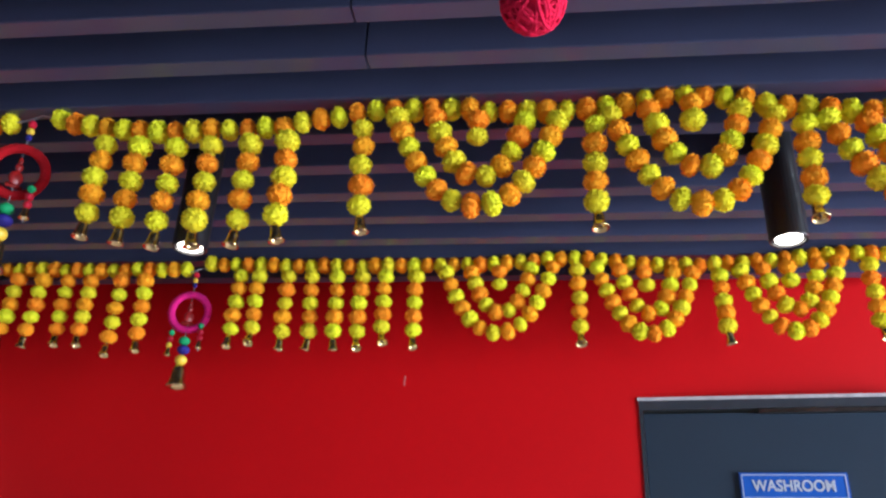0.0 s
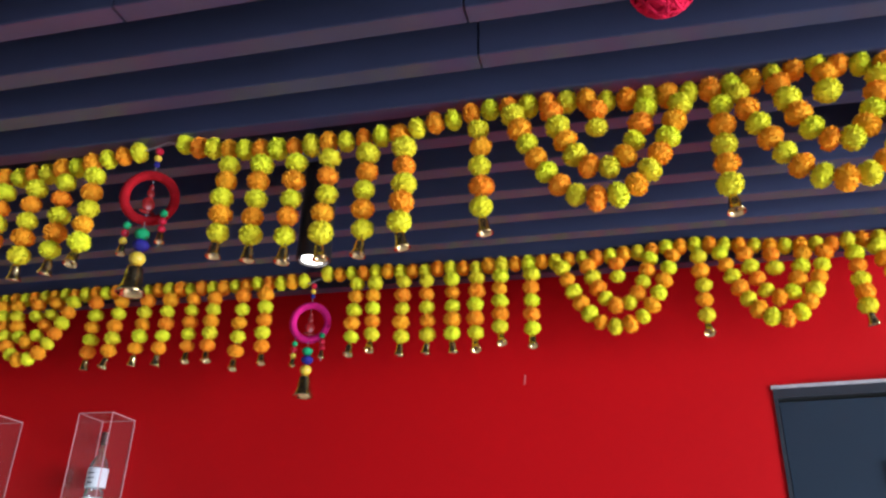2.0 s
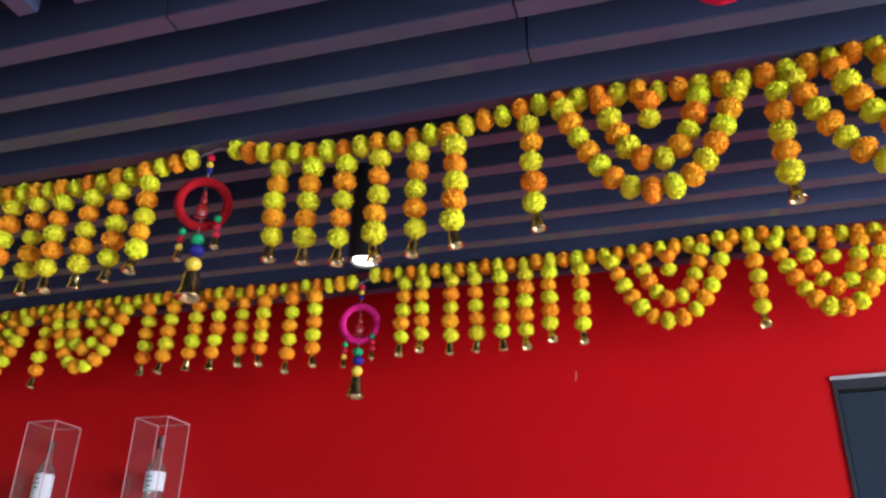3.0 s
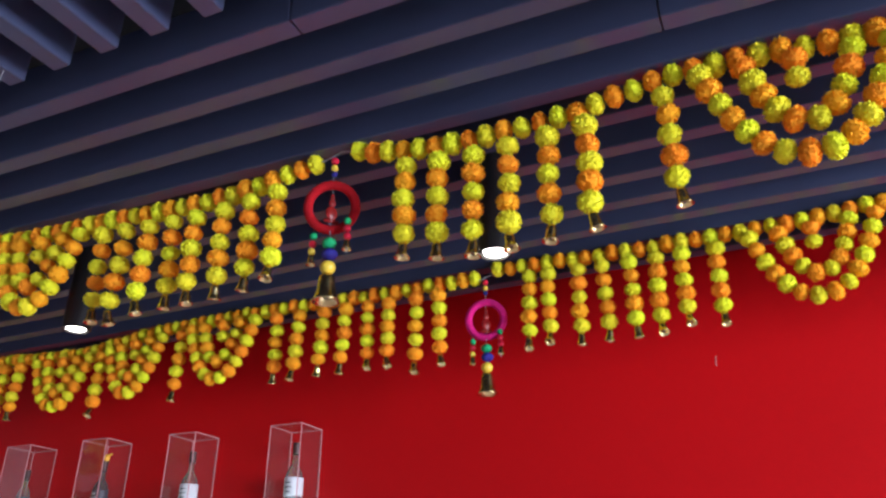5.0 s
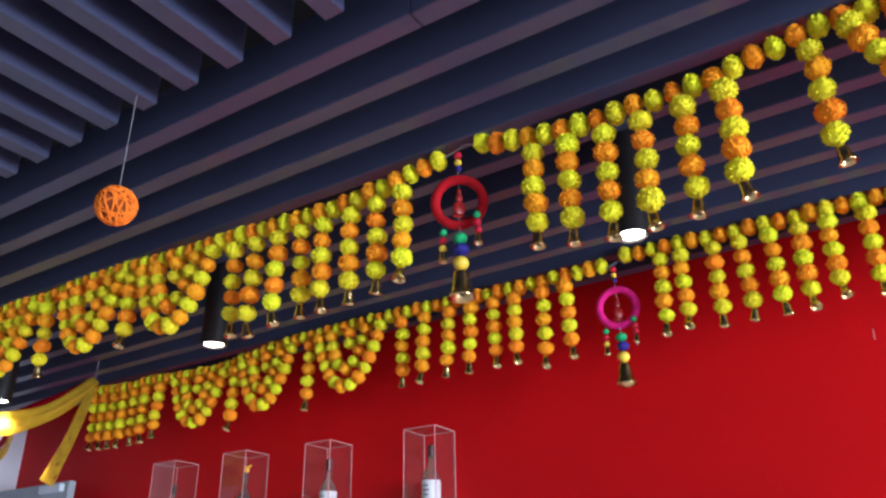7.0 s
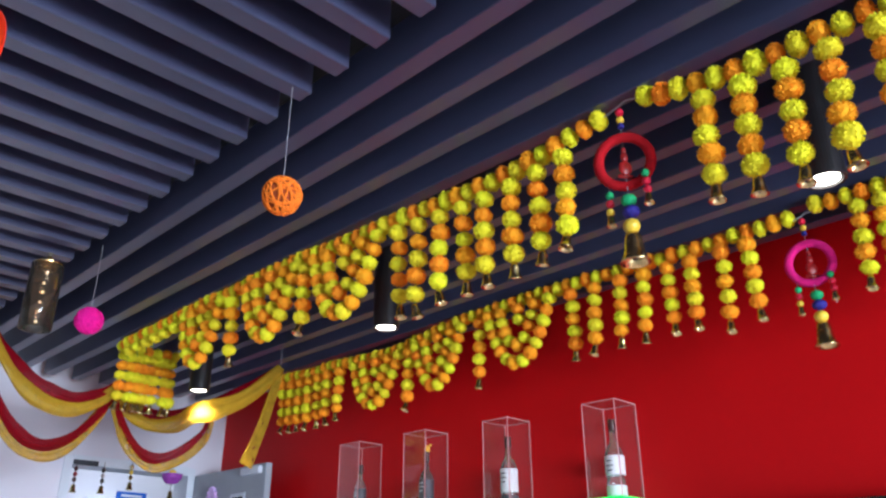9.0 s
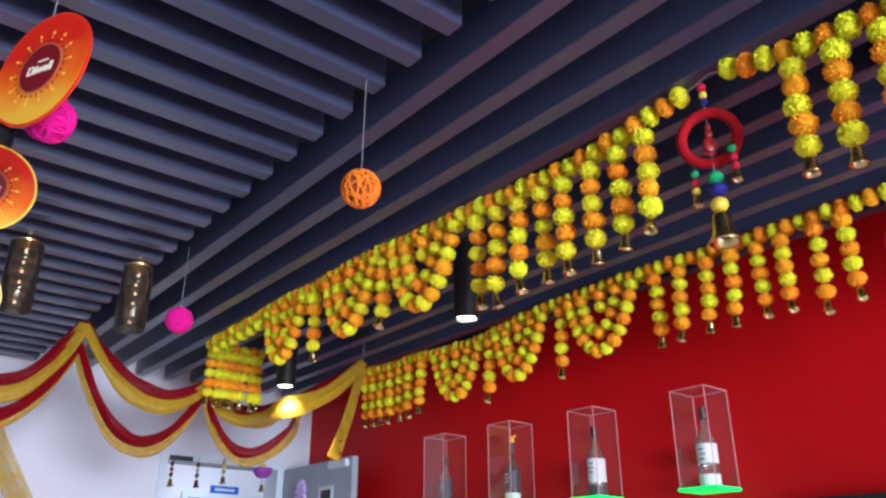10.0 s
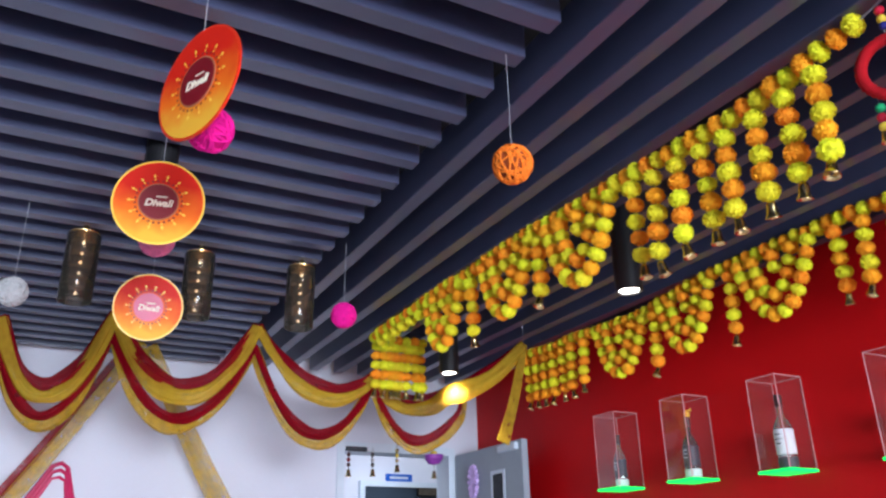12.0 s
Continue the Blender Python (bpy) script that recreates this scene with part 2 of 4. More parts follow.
def add_box(bm, x0, x1, y0, y1, z0, z1, bevel=0.0):
    made = bmesh.ops.create_cube(bm, size=1)["verts"]
    bmesh.ops.transform(bm, verts=made, matrix=Matrix.Translation(((x0 + x1) / 2, (y0 + y1) / 2, (z0 + z1) / 2)) @ Matrix.Diagonal((x1 - x0, y1 - y0, z1 - z0, 1)))
    if bevel:
        edges = list({e for v in made for e in v.link_edges})
        bmesh.ops.bevel(bm, geom=edges, offset=bevel, segments=2, affect="EDGES")
    return bm


def box(x0, x1, y0, y1, z0, z1, bevel=0.0):
    return add_box(bmesh.new(), x0, x1, y0, y1, z0, z1, bevel)


def add_lathe(bm, profile, at=(0, 0, 0), sides=20):
    """Turns (radius, height) rows round an upright axis."""
    rings = []
    for r, z in profile:
        rings.append([bm.verts.new((at[0] + r * math.cos(2 * math.pi * k / sides), at[1] + r * math.sin(2 * math.pi * k / sides), at[2] + z)) for k in range(sides)])
    for a, b in zip(rings, rings[1:]):
        for k in range(sides):
            bm.faces.new((a[k], a[(k + 1) % sides], b[(k + 1) % sides], b[k]))
    return bm


def lathe(profile, at=(0, 0, 0), sides=20):
    return add_lathe(bmesh.new(), profile, at, sides)


def add_tube(bm, points, r, sides=6, closed=False):
    pts = [Vector(p) for p in points]
    rings = []
    for i, p in enumerate(pts):
        a = pts[i - 1] if i or closed else p
        b = pts[(i + 1) % len(pts)] if i + 1 < len(pts) or closed else p
        d = (b - a).normalized()
        u = d.cross(Vector((0.13, 0.31, 1)).normalized())
        if u.length < 0.05:
            u = d.cross(Vector((1, 0.2, 0)))
        u.normalize()
        v = d.cross(u)
        rings.append([bm.verts.new(p + r * (math.cos(2 * math.pi * k / sides) * u + math.sin(2 * math.pi * k / sides) * v)) for k in range(sides)])
    last = len(rings) if closed else len(rings) - 1
    for i in range(last):
        a, b = rings[i], rings[(i + 1) % len(rings)]
        for k in range(sides):
            bm.faces.new((a[k], a[(k + 1) % sides], b[(k + 1) % sides], b[k]))
    if not closed:
        bm.faces.new(rings[0][::-1])
        bm.faces.new(rings[-1])
    return bm


def tube(points, r, sides=6, closed=False):
    return add_tube(bmesh.new(), points, r, sides, closed)


def ball(r, at=(0, 0, 0), detail=2, squash=1.0):
    bm = bmesh.new()
    bmesh.ops.create_icosphere(bm, subdivisions=detail, radius=r, matrix=Matrix.Translation(at) @ Matrix.Diagonal((1, 1, squash, 1)))
    return bm


# ---- the room ----
WALL_Y, END_X, CEIL = 2.592, -4.91, 2.60
EAST_X, SOUTH_Y, SLAB = 6.0, -3.6, 2.95


def structure(name, bm, material, label, category):
    return tagged(part(name, bm, material, None), label, category, kind="structure")


structure("floor", box(-7.2, EAST_X + 0.2, SOUTH_Y - 0.2, 4.2, -0.1, 0), FLOOR, "grey tiled floor of the lounge", "floor")
structure("ceiling", box(-7.2, EAST_X + 0.2, SOUTH_Y - 0.2, 4.2, SLAB, SLAB + 0.1), DARK, "black painted slab above the slatted ceiling", "ceiling")

# red wall with the washroom doorway
DOOR_L, DOOR_R, DOOR_TOP = 0.532, 1.50, 2.190
bm = box(END_X, DOOR_L, WALL_Y, WALL_Y + 0.15, 0, SLAB)
add_box(bm, DOOR_R, EAST_X, WALL_Y, WALL_Y + 0.15, 0, SLAB)
add_box(bm, DOOR_L, DOOR_R, WALL_Y, WALL_Y + 0.15, DOOR_TOP, SLAB)
structure("wall_north", bm, RED_PAINT, "glossy red painted wall behind the flower garlands", "wall")
DOOR_W = DOOR_R - DOOR_L
# the door stands a little turned in its opening
TURNED = pose(DOOR_L, WALL_Y, 0, 0, 0, -6.0)
# white end wall with an open doorway
ODL, ODR, ODT = 1.620, 2.40, 2.205
bm = box(END_X - 0.15, END_X, SOUTH_Y, ODL, 0, SLAB)
add_box(bm, END_X - 0.15, END_X, ODR, WALL_Y + 0.15, 0, SLAB)
add_box(bm, END_X - 0.15, END_X, ODL, ODR, ODT, SLAB)
structure("wall_west", bm, WHITE_PAINT, "plain white end wall behind the cloth swags", "wall")
# corridor seen through the open doorway
structure("wall_corridor_back", box(-6.35, -6.2, 0.6, 4.2, 0, SLAB), WHITE_PAINT, "white corridor wall with a grey door", "wall")
bm = box(-6.2, END_X - 0.15, 0.6, 0.7, 0, SLAB)
add_box(bm, -6.2, END_X - 0.15, 4.1, 4.2, 0, SLAB)
structure("wall_corridor_side", bm, WHITE_PAINT, "white side walls of the corridor", "wall")
# closing walls with window openings behind the camera; the south opening is made up
bm = box(EAST_X, EAST_X + 0.15, SOUTH_Y, -1.7, 0, SLAB)
add_box(bm, EAST_X, EAST_X + 0.15, 1.5, WALL_Y + 0.15, 0, SLAB)
add_box(bm, EAST_X, EAST_X + 0.15, -1.7, 1.5, 0, 0.3)
add_box(bm, EAST_X, EAST_X + 0.15, -1.7, 1.5, 2.45, SLAB)
structure("wall_east", bm, WHITE_PAINT, "white wall with a wide window", "wall")
bm = box(END_X, -4.2, SOUTH_Y - 0.15, SOUTH_Y, 0, SLAB)
add_box(bm, -1.2, EAST_X, SOUTH_Y - 0.15, SOUTH_Y, 0, SLAB)
add_box(bm, -4.2, -1.2, SOUTH_Y - 0.15, SOUTH_Y, 0, 0.3)
add_box(bm, -4.2, -1.2, SOUTH_Y - 0.15, SOUTH_Y, 2.45, SLAB)
structure("wall_south", bm, GREY_PAINT, "unseen grey wall with a made-up wide opening", "wall")

# ---- slatted ceiling ----
random.seed(4)
GRID = thing("slatted_ceiling", (0, 0, CEIL), "dark blue-grey metal slats hung under a black slab", "ceiling", kind="structure")
LONG_Y = [0.940 + 0.1525 * k for k in range(11)]
CROSS_END = 0.838


def slat_mesh(name, sx, sy, sz):
    bm = box(-sx / 2, sx / 2, -sy / 2, sy / 2, 0, sz, 0.002)
    me = bpy.data.meshes.new(name)
    bm.to_mesh(me)
    bm.free()
    me.materials.append(SLAT)
    return me


JOINTS = {0: -0.905, 1: -0.195, 2: -0.195}
WEST = END_X + 0.12
whole = slat_mesh("slat", EAST_X - WEST - 0.01, 0.05, 0.13)
for k, y in enumerate(LONG_Y):
    cut = JOINTS.get(k)
    pieces = ((WEST, EAST_X - 0.01),) if cut is None else ((WEST, cut), (cut + 0.003, EAST_X - 0.01))
    for x0, x1 in pieces:
        ob = link_mesh("slat", whole if cut is None else slat_mesh("slat", x1 - x0, 0.05, 0.13), None, GRID)
        ob.location = ((x0 + x1) / 2, y, random.uniform(0, 0.002))
cross = slat_mesh("slat", 0.05, CROSS_END - SOUTH_Y - 0.05, 0.13)
x = -1.497
while x > END_X + 0.06:
    x -= 0.1445
x += 0.1445
while x < EAST_X - 0.1:
    ob = link_mesh("slat", cross, None, GRID)
    ob.location = (x + 0.025, (CROSS_END + SOUTH_Y + 0.05) / 2, random.uniform(0, 0.003))
    x += 0.1445

# ---- spotlights ----
first = None
for x in (0.789, -0.724, -2.222, -3.51):
    m = pose(x, 1.64, 2.330)
    if first is None:
        first = thing("ceiling_spotlight", (x, 1.64, 2.330), "black cylinder spotlight with a lit white face, hung from the slats", "spotlight", "spotlights")
        part("housing", lathe([(0.0, 0.36), (0.044, 0.36), (0.046, 0.355), (0.046, 0.004), (0.043, 0.0), (0.038, 0.002), (0.036, 0.03), (0.0, 0.03)], sides=32), BLACK_LAMP, first, smooth=False)
        part("lamp_face", lathe([(0.0, 0.006), (0.0315, 0.006), (0.0315, 0.012), (0.0, 0.012)], sides=32), LAMP_GLOW, first, "glowing white lamp face")
        part("stem", lathe([(0.0, 0.36), (0.012, 0.36), (0.012, 0.70), (0.0, 0.70)], sides=12), BLACK_LAMP, first)
    else:
        copy_thing(first, m)
    spot_lamp("spot_beam", x, 1.64, 2.324, 64, (1.0, 0.87, 0.74), 104)
copy_thing(first, pose(-2.44, 0.150, 2.425))
spot_lamp("spot_beam", -2.44, 0.150, 2.419, 48, (1.0, 0.87, 0.74), 104)

# ---- flowers, bells, garlands ----


def flower_mesh(material, seed, r=0.0268, petals=300):
    rnd = random.Random(seed)
    verts, faces = [], []
    bm = bmesh.new()
    bmesh.ops.create_icosphere(bm, subdivisions=2, radius=r * 0.92)
    bm.verts.ensure_lookup_table()
    verts += [tuple(v.co) for v in bm.verts]
    faces += [tuple(v.index for v in f.verts) for f in bm.faces]
    bm.free()
    for i in range(petals):
        z = 1 - 2 * (i + 0.5) / petals
        a = i * 2.39996 + rnd.uniform(-0.15, 0.15)
        q = math.sqrt(1 - z * z)
        d = Vector((q * math.cos(a), q * math.sin(a), z))
        u = d.orthogonal().normalized()
        u = (Matrix.Rotation(rnd.uniform(0, 6.28), 3, d) @ u).normalized()
        v = d.cross(u)
        w, h = r * rnd.uniform(0.06, 0.10), r * rnd.uniform(0.96, 1.10)
        k = len(verts)
        for p in (d * r * 0.8 - u * w * 0.7, d * r * 0.8 + u * w * 0.7, d * h + u * w + v * r * 0.07, d * (h + r * 0.02) + v * r * 0.13, d * h - u * w + v * r * 0.07):
            verts.append(tuple(p))
        faces += [(k, k + 1, k + 2, k + 4), (k + 4, k + 2, k + 3)]
    me = bpy.data.meshes.new("flower")
    me.from_pydata(verts, [], faces)
    me.materials.append(material)
    return me


YELLOWS = [flower_mesh(YELLOW_FLOWER, s) for s in range(3)]
ORANGES = [flower_mesh(ORANGE_FLOWER, s + 10) for s in range(3)]
BELL_PROFILE = [(0.0, 0.0), (0.008, -0.001), (0.0125, -0.007), (0.0138, -0.018), (0.015, -0.030), (0.018, -0.039), (0.0215, -0.045), (0.0222, -0.048), (0.020, -0.048), (0.0145, -0.034), (0.012, -0.012), (0.0, -0.008)]


def mesh_of(name, bm, material, smooth=True):
    me = bpy.data.meshes.new(name)
    bm.to_mesh(me)
    bm.free()
    for p in me.polygons:
        p.use_smooth = smooth
    me.materials.append(material)
    return me


BELL = mesh_of("bell", lathe(BELL_PROFILE, sides=18), BRASS)
CLAPPER = mesh_of("clapper", add_tube(ball(0.0042, (0, 0, -0.040), 1), [(0, 0, 0.006), (0, 0, -0.038)], 0.0014, 5), DARK_METAL)


def put_bell(parent, m, label=""):
    b = new("bell", BELL)
    b.parent = parent
    b.matrix_local = m
    if label:
        b["label"] = label
    c = new("clapper", CLAPPER)
    c.parent = b
    return b


rnd = random.Random(11)


def put_flower(parent, p, way, yellow, size=1.0):
    ob = new("flower", rnd.choice(YELLOWS if yellow else ORANGES))
    ob.parent = parent
    q = Vector(way).to_track_quat("Z", "Y").to_matrix().to_4x4()
    s = size * rnd.uniform(0.92, 1.07)
    ob.matrix_local = Matrix.Translation(p) @ q @ Matrix.Rotation(rnd.uniform(0, 6.28), 4, "Z") @ Matrix.Diagonal((s, s, s * rnd.uniform(0.78, 0.92), 1))


def spaced(points, step):
    """Points and directions at even steps along a polyline."""
    pts = [Vector(p) for p in points]
    length = sum((b - a).length for a, b in zip(pts, pts[1:]))
    n = max(2, round(length / step) + 1)
    out, want, run, i = [], 0.0, 0.0, 0
    for k in range(n):
        want = length * k / (n - 1)
        while i < len(pts) - 2 and run + (pts[i + 1] - pts[i]).length < want:
            run += (pts[i + 1] - pts[i]).length
            i += 1
        d = pts[i + 1] - pts[i]
        out.append((pts[i] + d * min(1, (want - run) / d.length), d.normalized()))
    return out


def smooth_line(knots, n=8):
    """A line through knots, rounded between them."""
    pts = [Vector(k) for k in knots]
    out = []
    for i in range(len(pts) - 1):
        a, b, c, d = pts[max(0, i - 1)], pts[i], pts[i + 1], pts[min(len(pts) - 1, i + 2)]
        for k in range(n):
            t = k / n
            out.append(0.5 * (2 * b + (c - a) * t + (2 * a - 5 * b + 4 * c - d) * t * t + (3 * b - a - 3 * c + d) * t ** 3))
    return out + [pts[-1]]


def top_at(line, x):
    for a, b in zip(line, line[1:]):
        if min(a.x, b.x) <= x <= max(a.x, b.x) and a.x != b.x:
            return a.lerp(b, (x - a.x) / (b.x - a.x))
    return min(line, key=lambda p: abs(p.x - x)).copy()


def garland(at, label, group, knots, strands, arcs, lead=True, step=0.0455, size=1.0, drop=0.053, corner=()):
    """A toran: a beaded top line with hanging strands that end in bells, and double arcs.
    strands: (x, yellow first, flowers, height of the bell or None); arcs: (x from, x to, depth)."""
    root = thing("marigold_garland", at, label, "garland", group)
    o = Vector(at)
    line = [p - o for p in smooth_line(knots)]
    part("string", tube(line, 0.0012, 5), STRING, root)
    for i, (p, d) in enumerate(spaced(line, step)):
        put_flower(root, p + Vector((0, rnd.uniform(-0.003, 0.003), rnd.uniform(-0.003, 0.003))), d, (i % 2 == 0) == lead, size)
    for sx, first_yellow, count, low in [*strands, *((c, True, 5, None) for c in corner)]:
        p = Vector(sx) - o if isinstance(sx, tuple) else top_at(line, sx - o.x)
        swing = Vector((rnd.uniform(-0.006, 0.006), rnd.uniform(-0.015, 0.015), 0))
        gap = 0.0475 * size if low is None else (o.z + p.z - drop - low) / count
        end = p + Vector((0, -0.012, -drop - gap * count)) + swing
        start = p + Vector((0, -0.012, -drop))
        part("string", tube([p, start, end], 0.001, 5), STRING, root)
        for k in range(count):
            q = start.lerp(end, k / count) + Vector((rnd.uniform(-0.003, 0.003), rnd.uniform(-0.003, 0.003), 0))
            put_flower(root, q, (end - start).normalized() + Vector((rnd.uniform(-0.2, 0.2), rnd.uniform(-0.2, 0.2), 0)), (k % 2 == 0) == first_yellow, size * 1.02)
        if count > 2:
            put_bell(root, Matrix.Translation(end + Vector((0, 0, 0.024 * size))) @ Euler((rnd.uniform(-0.35, 0.25), rnd.uniform(-0.22, 0.22), 0)).to_matrix().to_4x4() @ Matrix.Scale(size * 0.88, 4))
    for xa, xb, depth in arcs:
        for inner in (0, 1):
            ia, ib = (xa, xb) if not inner else (xa + (xb - xa) * 0.24, xb - (xb - xa) * 0.20)
            a, b = top_at(line, ia - o.x) + Vector((0, -0.014, -0.034)), top_at(line, ib - o.x) + Vector((0, -0.014, -0.034))
            dip = depth if not inner else depth * 0.68
            pts = []
            for k in range(25):
                t = k / 24
                s = 1 - abs(2 * t - 1) ** 2.3
                pts.append(a.lerp(b, t) + Vector((0, 0.004 * inner - 0.010 * s, -dip * s)))
            part("string", tube(pts, 0.001, 5), STRING, root)
            for i, (p, d) in enumerate(spaced(pts, step)):
                put_flower(root, p, d, (i % 2 == 0) == (not inner), size)
        mid = top_at(line, (xa + xb) / 2 - o.x)
        for k in range(2):
            put_flower(root, mid + Vector((rnd.uniform(-0.004, 0.004), -0.012, -0.036 - 0.046 * k)), (0, 0, 1), k == 1, size)
    return root


NEAR_Y, FAR_Y = 1.40, 2.28
LABEL = "yellow and orange marigold toran with small brass bells"
garland((-0.1, NEAR_Y, 2.55), LABEL + " under slats", "garlands",
        [(x, NEAR_Y, z) for x, z in ((-1.010, 2.585), (-0.910, 2.556), (-0.708, 2.537), (-0.426, 2.542), (-0.264, 2.570), (-0.082, 2.580), (0.247, 2.558), (0.503, 2.594), (0.559, 2.594), (0.756, 2.552), (0.947, 2.536), (1.220, 2.578), (1.381, 2.568))],
        [(-0.868, True, 5, 2.257), (-0.774, True, 5, 2.244), (-0.683, True, 5, 2.223), (-0.590, True, 5, 2.224), (-0.497, True, 5, 2.229), (-0.404, True, 5, 2.236), (-0.223, True, 5, 2.269), (0.316, True, 5, 2.256), (0.778, True, 5, 2.277), (1.240, True, 5, None)],
        [(-0.143, 0.233, 0.236), (0.355, 0.715, 0.236), (0.826, 1.185, 0.230)])
garland((-2.5, NEAR_Y, 2.55), LABEL + " under slats", "garlands",
        [(x, NEAR_Y, z) for x, z in ((-1.147, 2.578), (-1.290, 2.556), (-1.450, 2.543), (-1.650, 2.546), (-1.920, 2.558), (-2.100, 2.561), (-2.300, 2.572), (-2.600, 2.590), (-2.843, 2.576), (-3.082, 2.590), (-3.369, 2.577), (-3.827, 2.568))] + [(-3.845, 1.48, 2.565), (-3.845, 1.57, 2.561), (-3.845, 1.665, 2.565)],
        [(-1.252, True, 5, 2.267), (-1.340, True, 5, 2.26), (-1.431, True, 5, 2.248), (-1.530, True, 5, 2.244), (-1.607, True, 5, 2.249), (-1.700, True, 5, 2.237), (-1.790, True, 5, 2.221), (-1.883, True, 5, 2.247), (-2.370, True, 5, 2.301), (-2.841, True, 5, None)] + [(x, True, 1, None) for x in (-3.302, -3.388, -3.474, -3.56, -3.645, -3.73)],
        [(-1.980, -2.310, 0.224), (-2.420, -2.738, 0.220), (-2.920, -3.216, 0.222)], corner=[(-3.845, 1.425 + 0.034 * k, 2.575) for k in range(8)])
garland((-0.1, FAR_Y, 2.55), LABEL + " before a wall", "garlands",
        [(x, FAR_Y, z) for x, z in ((-0.950, 2.583), (-0.700, 2.573), (-0.290, 2.568), (0.000, 2.571), (0.285, 2.588), (0.520, 2.568), (0.745, 2.560), (0.970, 2.578), (1.200, 2.596), (1.440, 2.581))],
        [(-0.833, True, 5, 2.285), (-0.768, True, 5, 2.296), (-0.662, True, 5, 2.284), (-0.577, True, 5, 2.285), (-0.489, True, 5, 2.28), (-0.404, True, 5, 2.282), (-0.324, True, 5, 2.3), (-0.220, True, 5, 2.29), (0.321, True, 5, 2.293), (0.778, True, 5, 2.3), (1.241, True, 5, None)],
        [(-0.115, 0.240, 0.226), (0.385, 0.690, 0.222), (0.840, 1.145, 0.222)], drop=0.045)
garland((-2.3, FAR_Y, 2.55), LABEL + " before a wall", "garlands",
        [(x, FAR_Y, z) for x, z in ((-1.040, 2.566), (-1.360, 2.561), (-1.550, 2.566), (-1.760, 2.573), (-2.050, 2.575), (-2.339, 2.573), (-2.612, 2.553), (-2.895, 2.525), (-3.129, 2.531), (-3.392, 2.546), (-3.567, 2.543), (-3.792, 2.558))],
        [(-1.178, False, 5, 2.278), (-1.264, False, 5, 2.257), (-1.380, False, 5, 2.288), (-1.464, False, 5, 2.293), (-1.562, False, 5, 2.285), (-1.659, False, 5, 2.288), (-1.772, False, 5, 2.284), (-1.875, False, 5, 2.291), (-2.352, False, 5, 2.265), (-2.784, False, 5, 2.238), (-3.291, False, 5, 2.272), (-3.392, False, 5, None), (-3.470, False, 5, None), (-3.548, False, 5, None), (-3.626, False, 5, None), (-3.704, False, 5, None), (-3.782, False, 5, None)],
        [(-1.980, -2.300, 0.225), (-2.456, -2.739, 0.213), (-2.856, -3.178, 0.208)], drop=0.045)

# ---- ring ornaments at the joins of the garlands ----


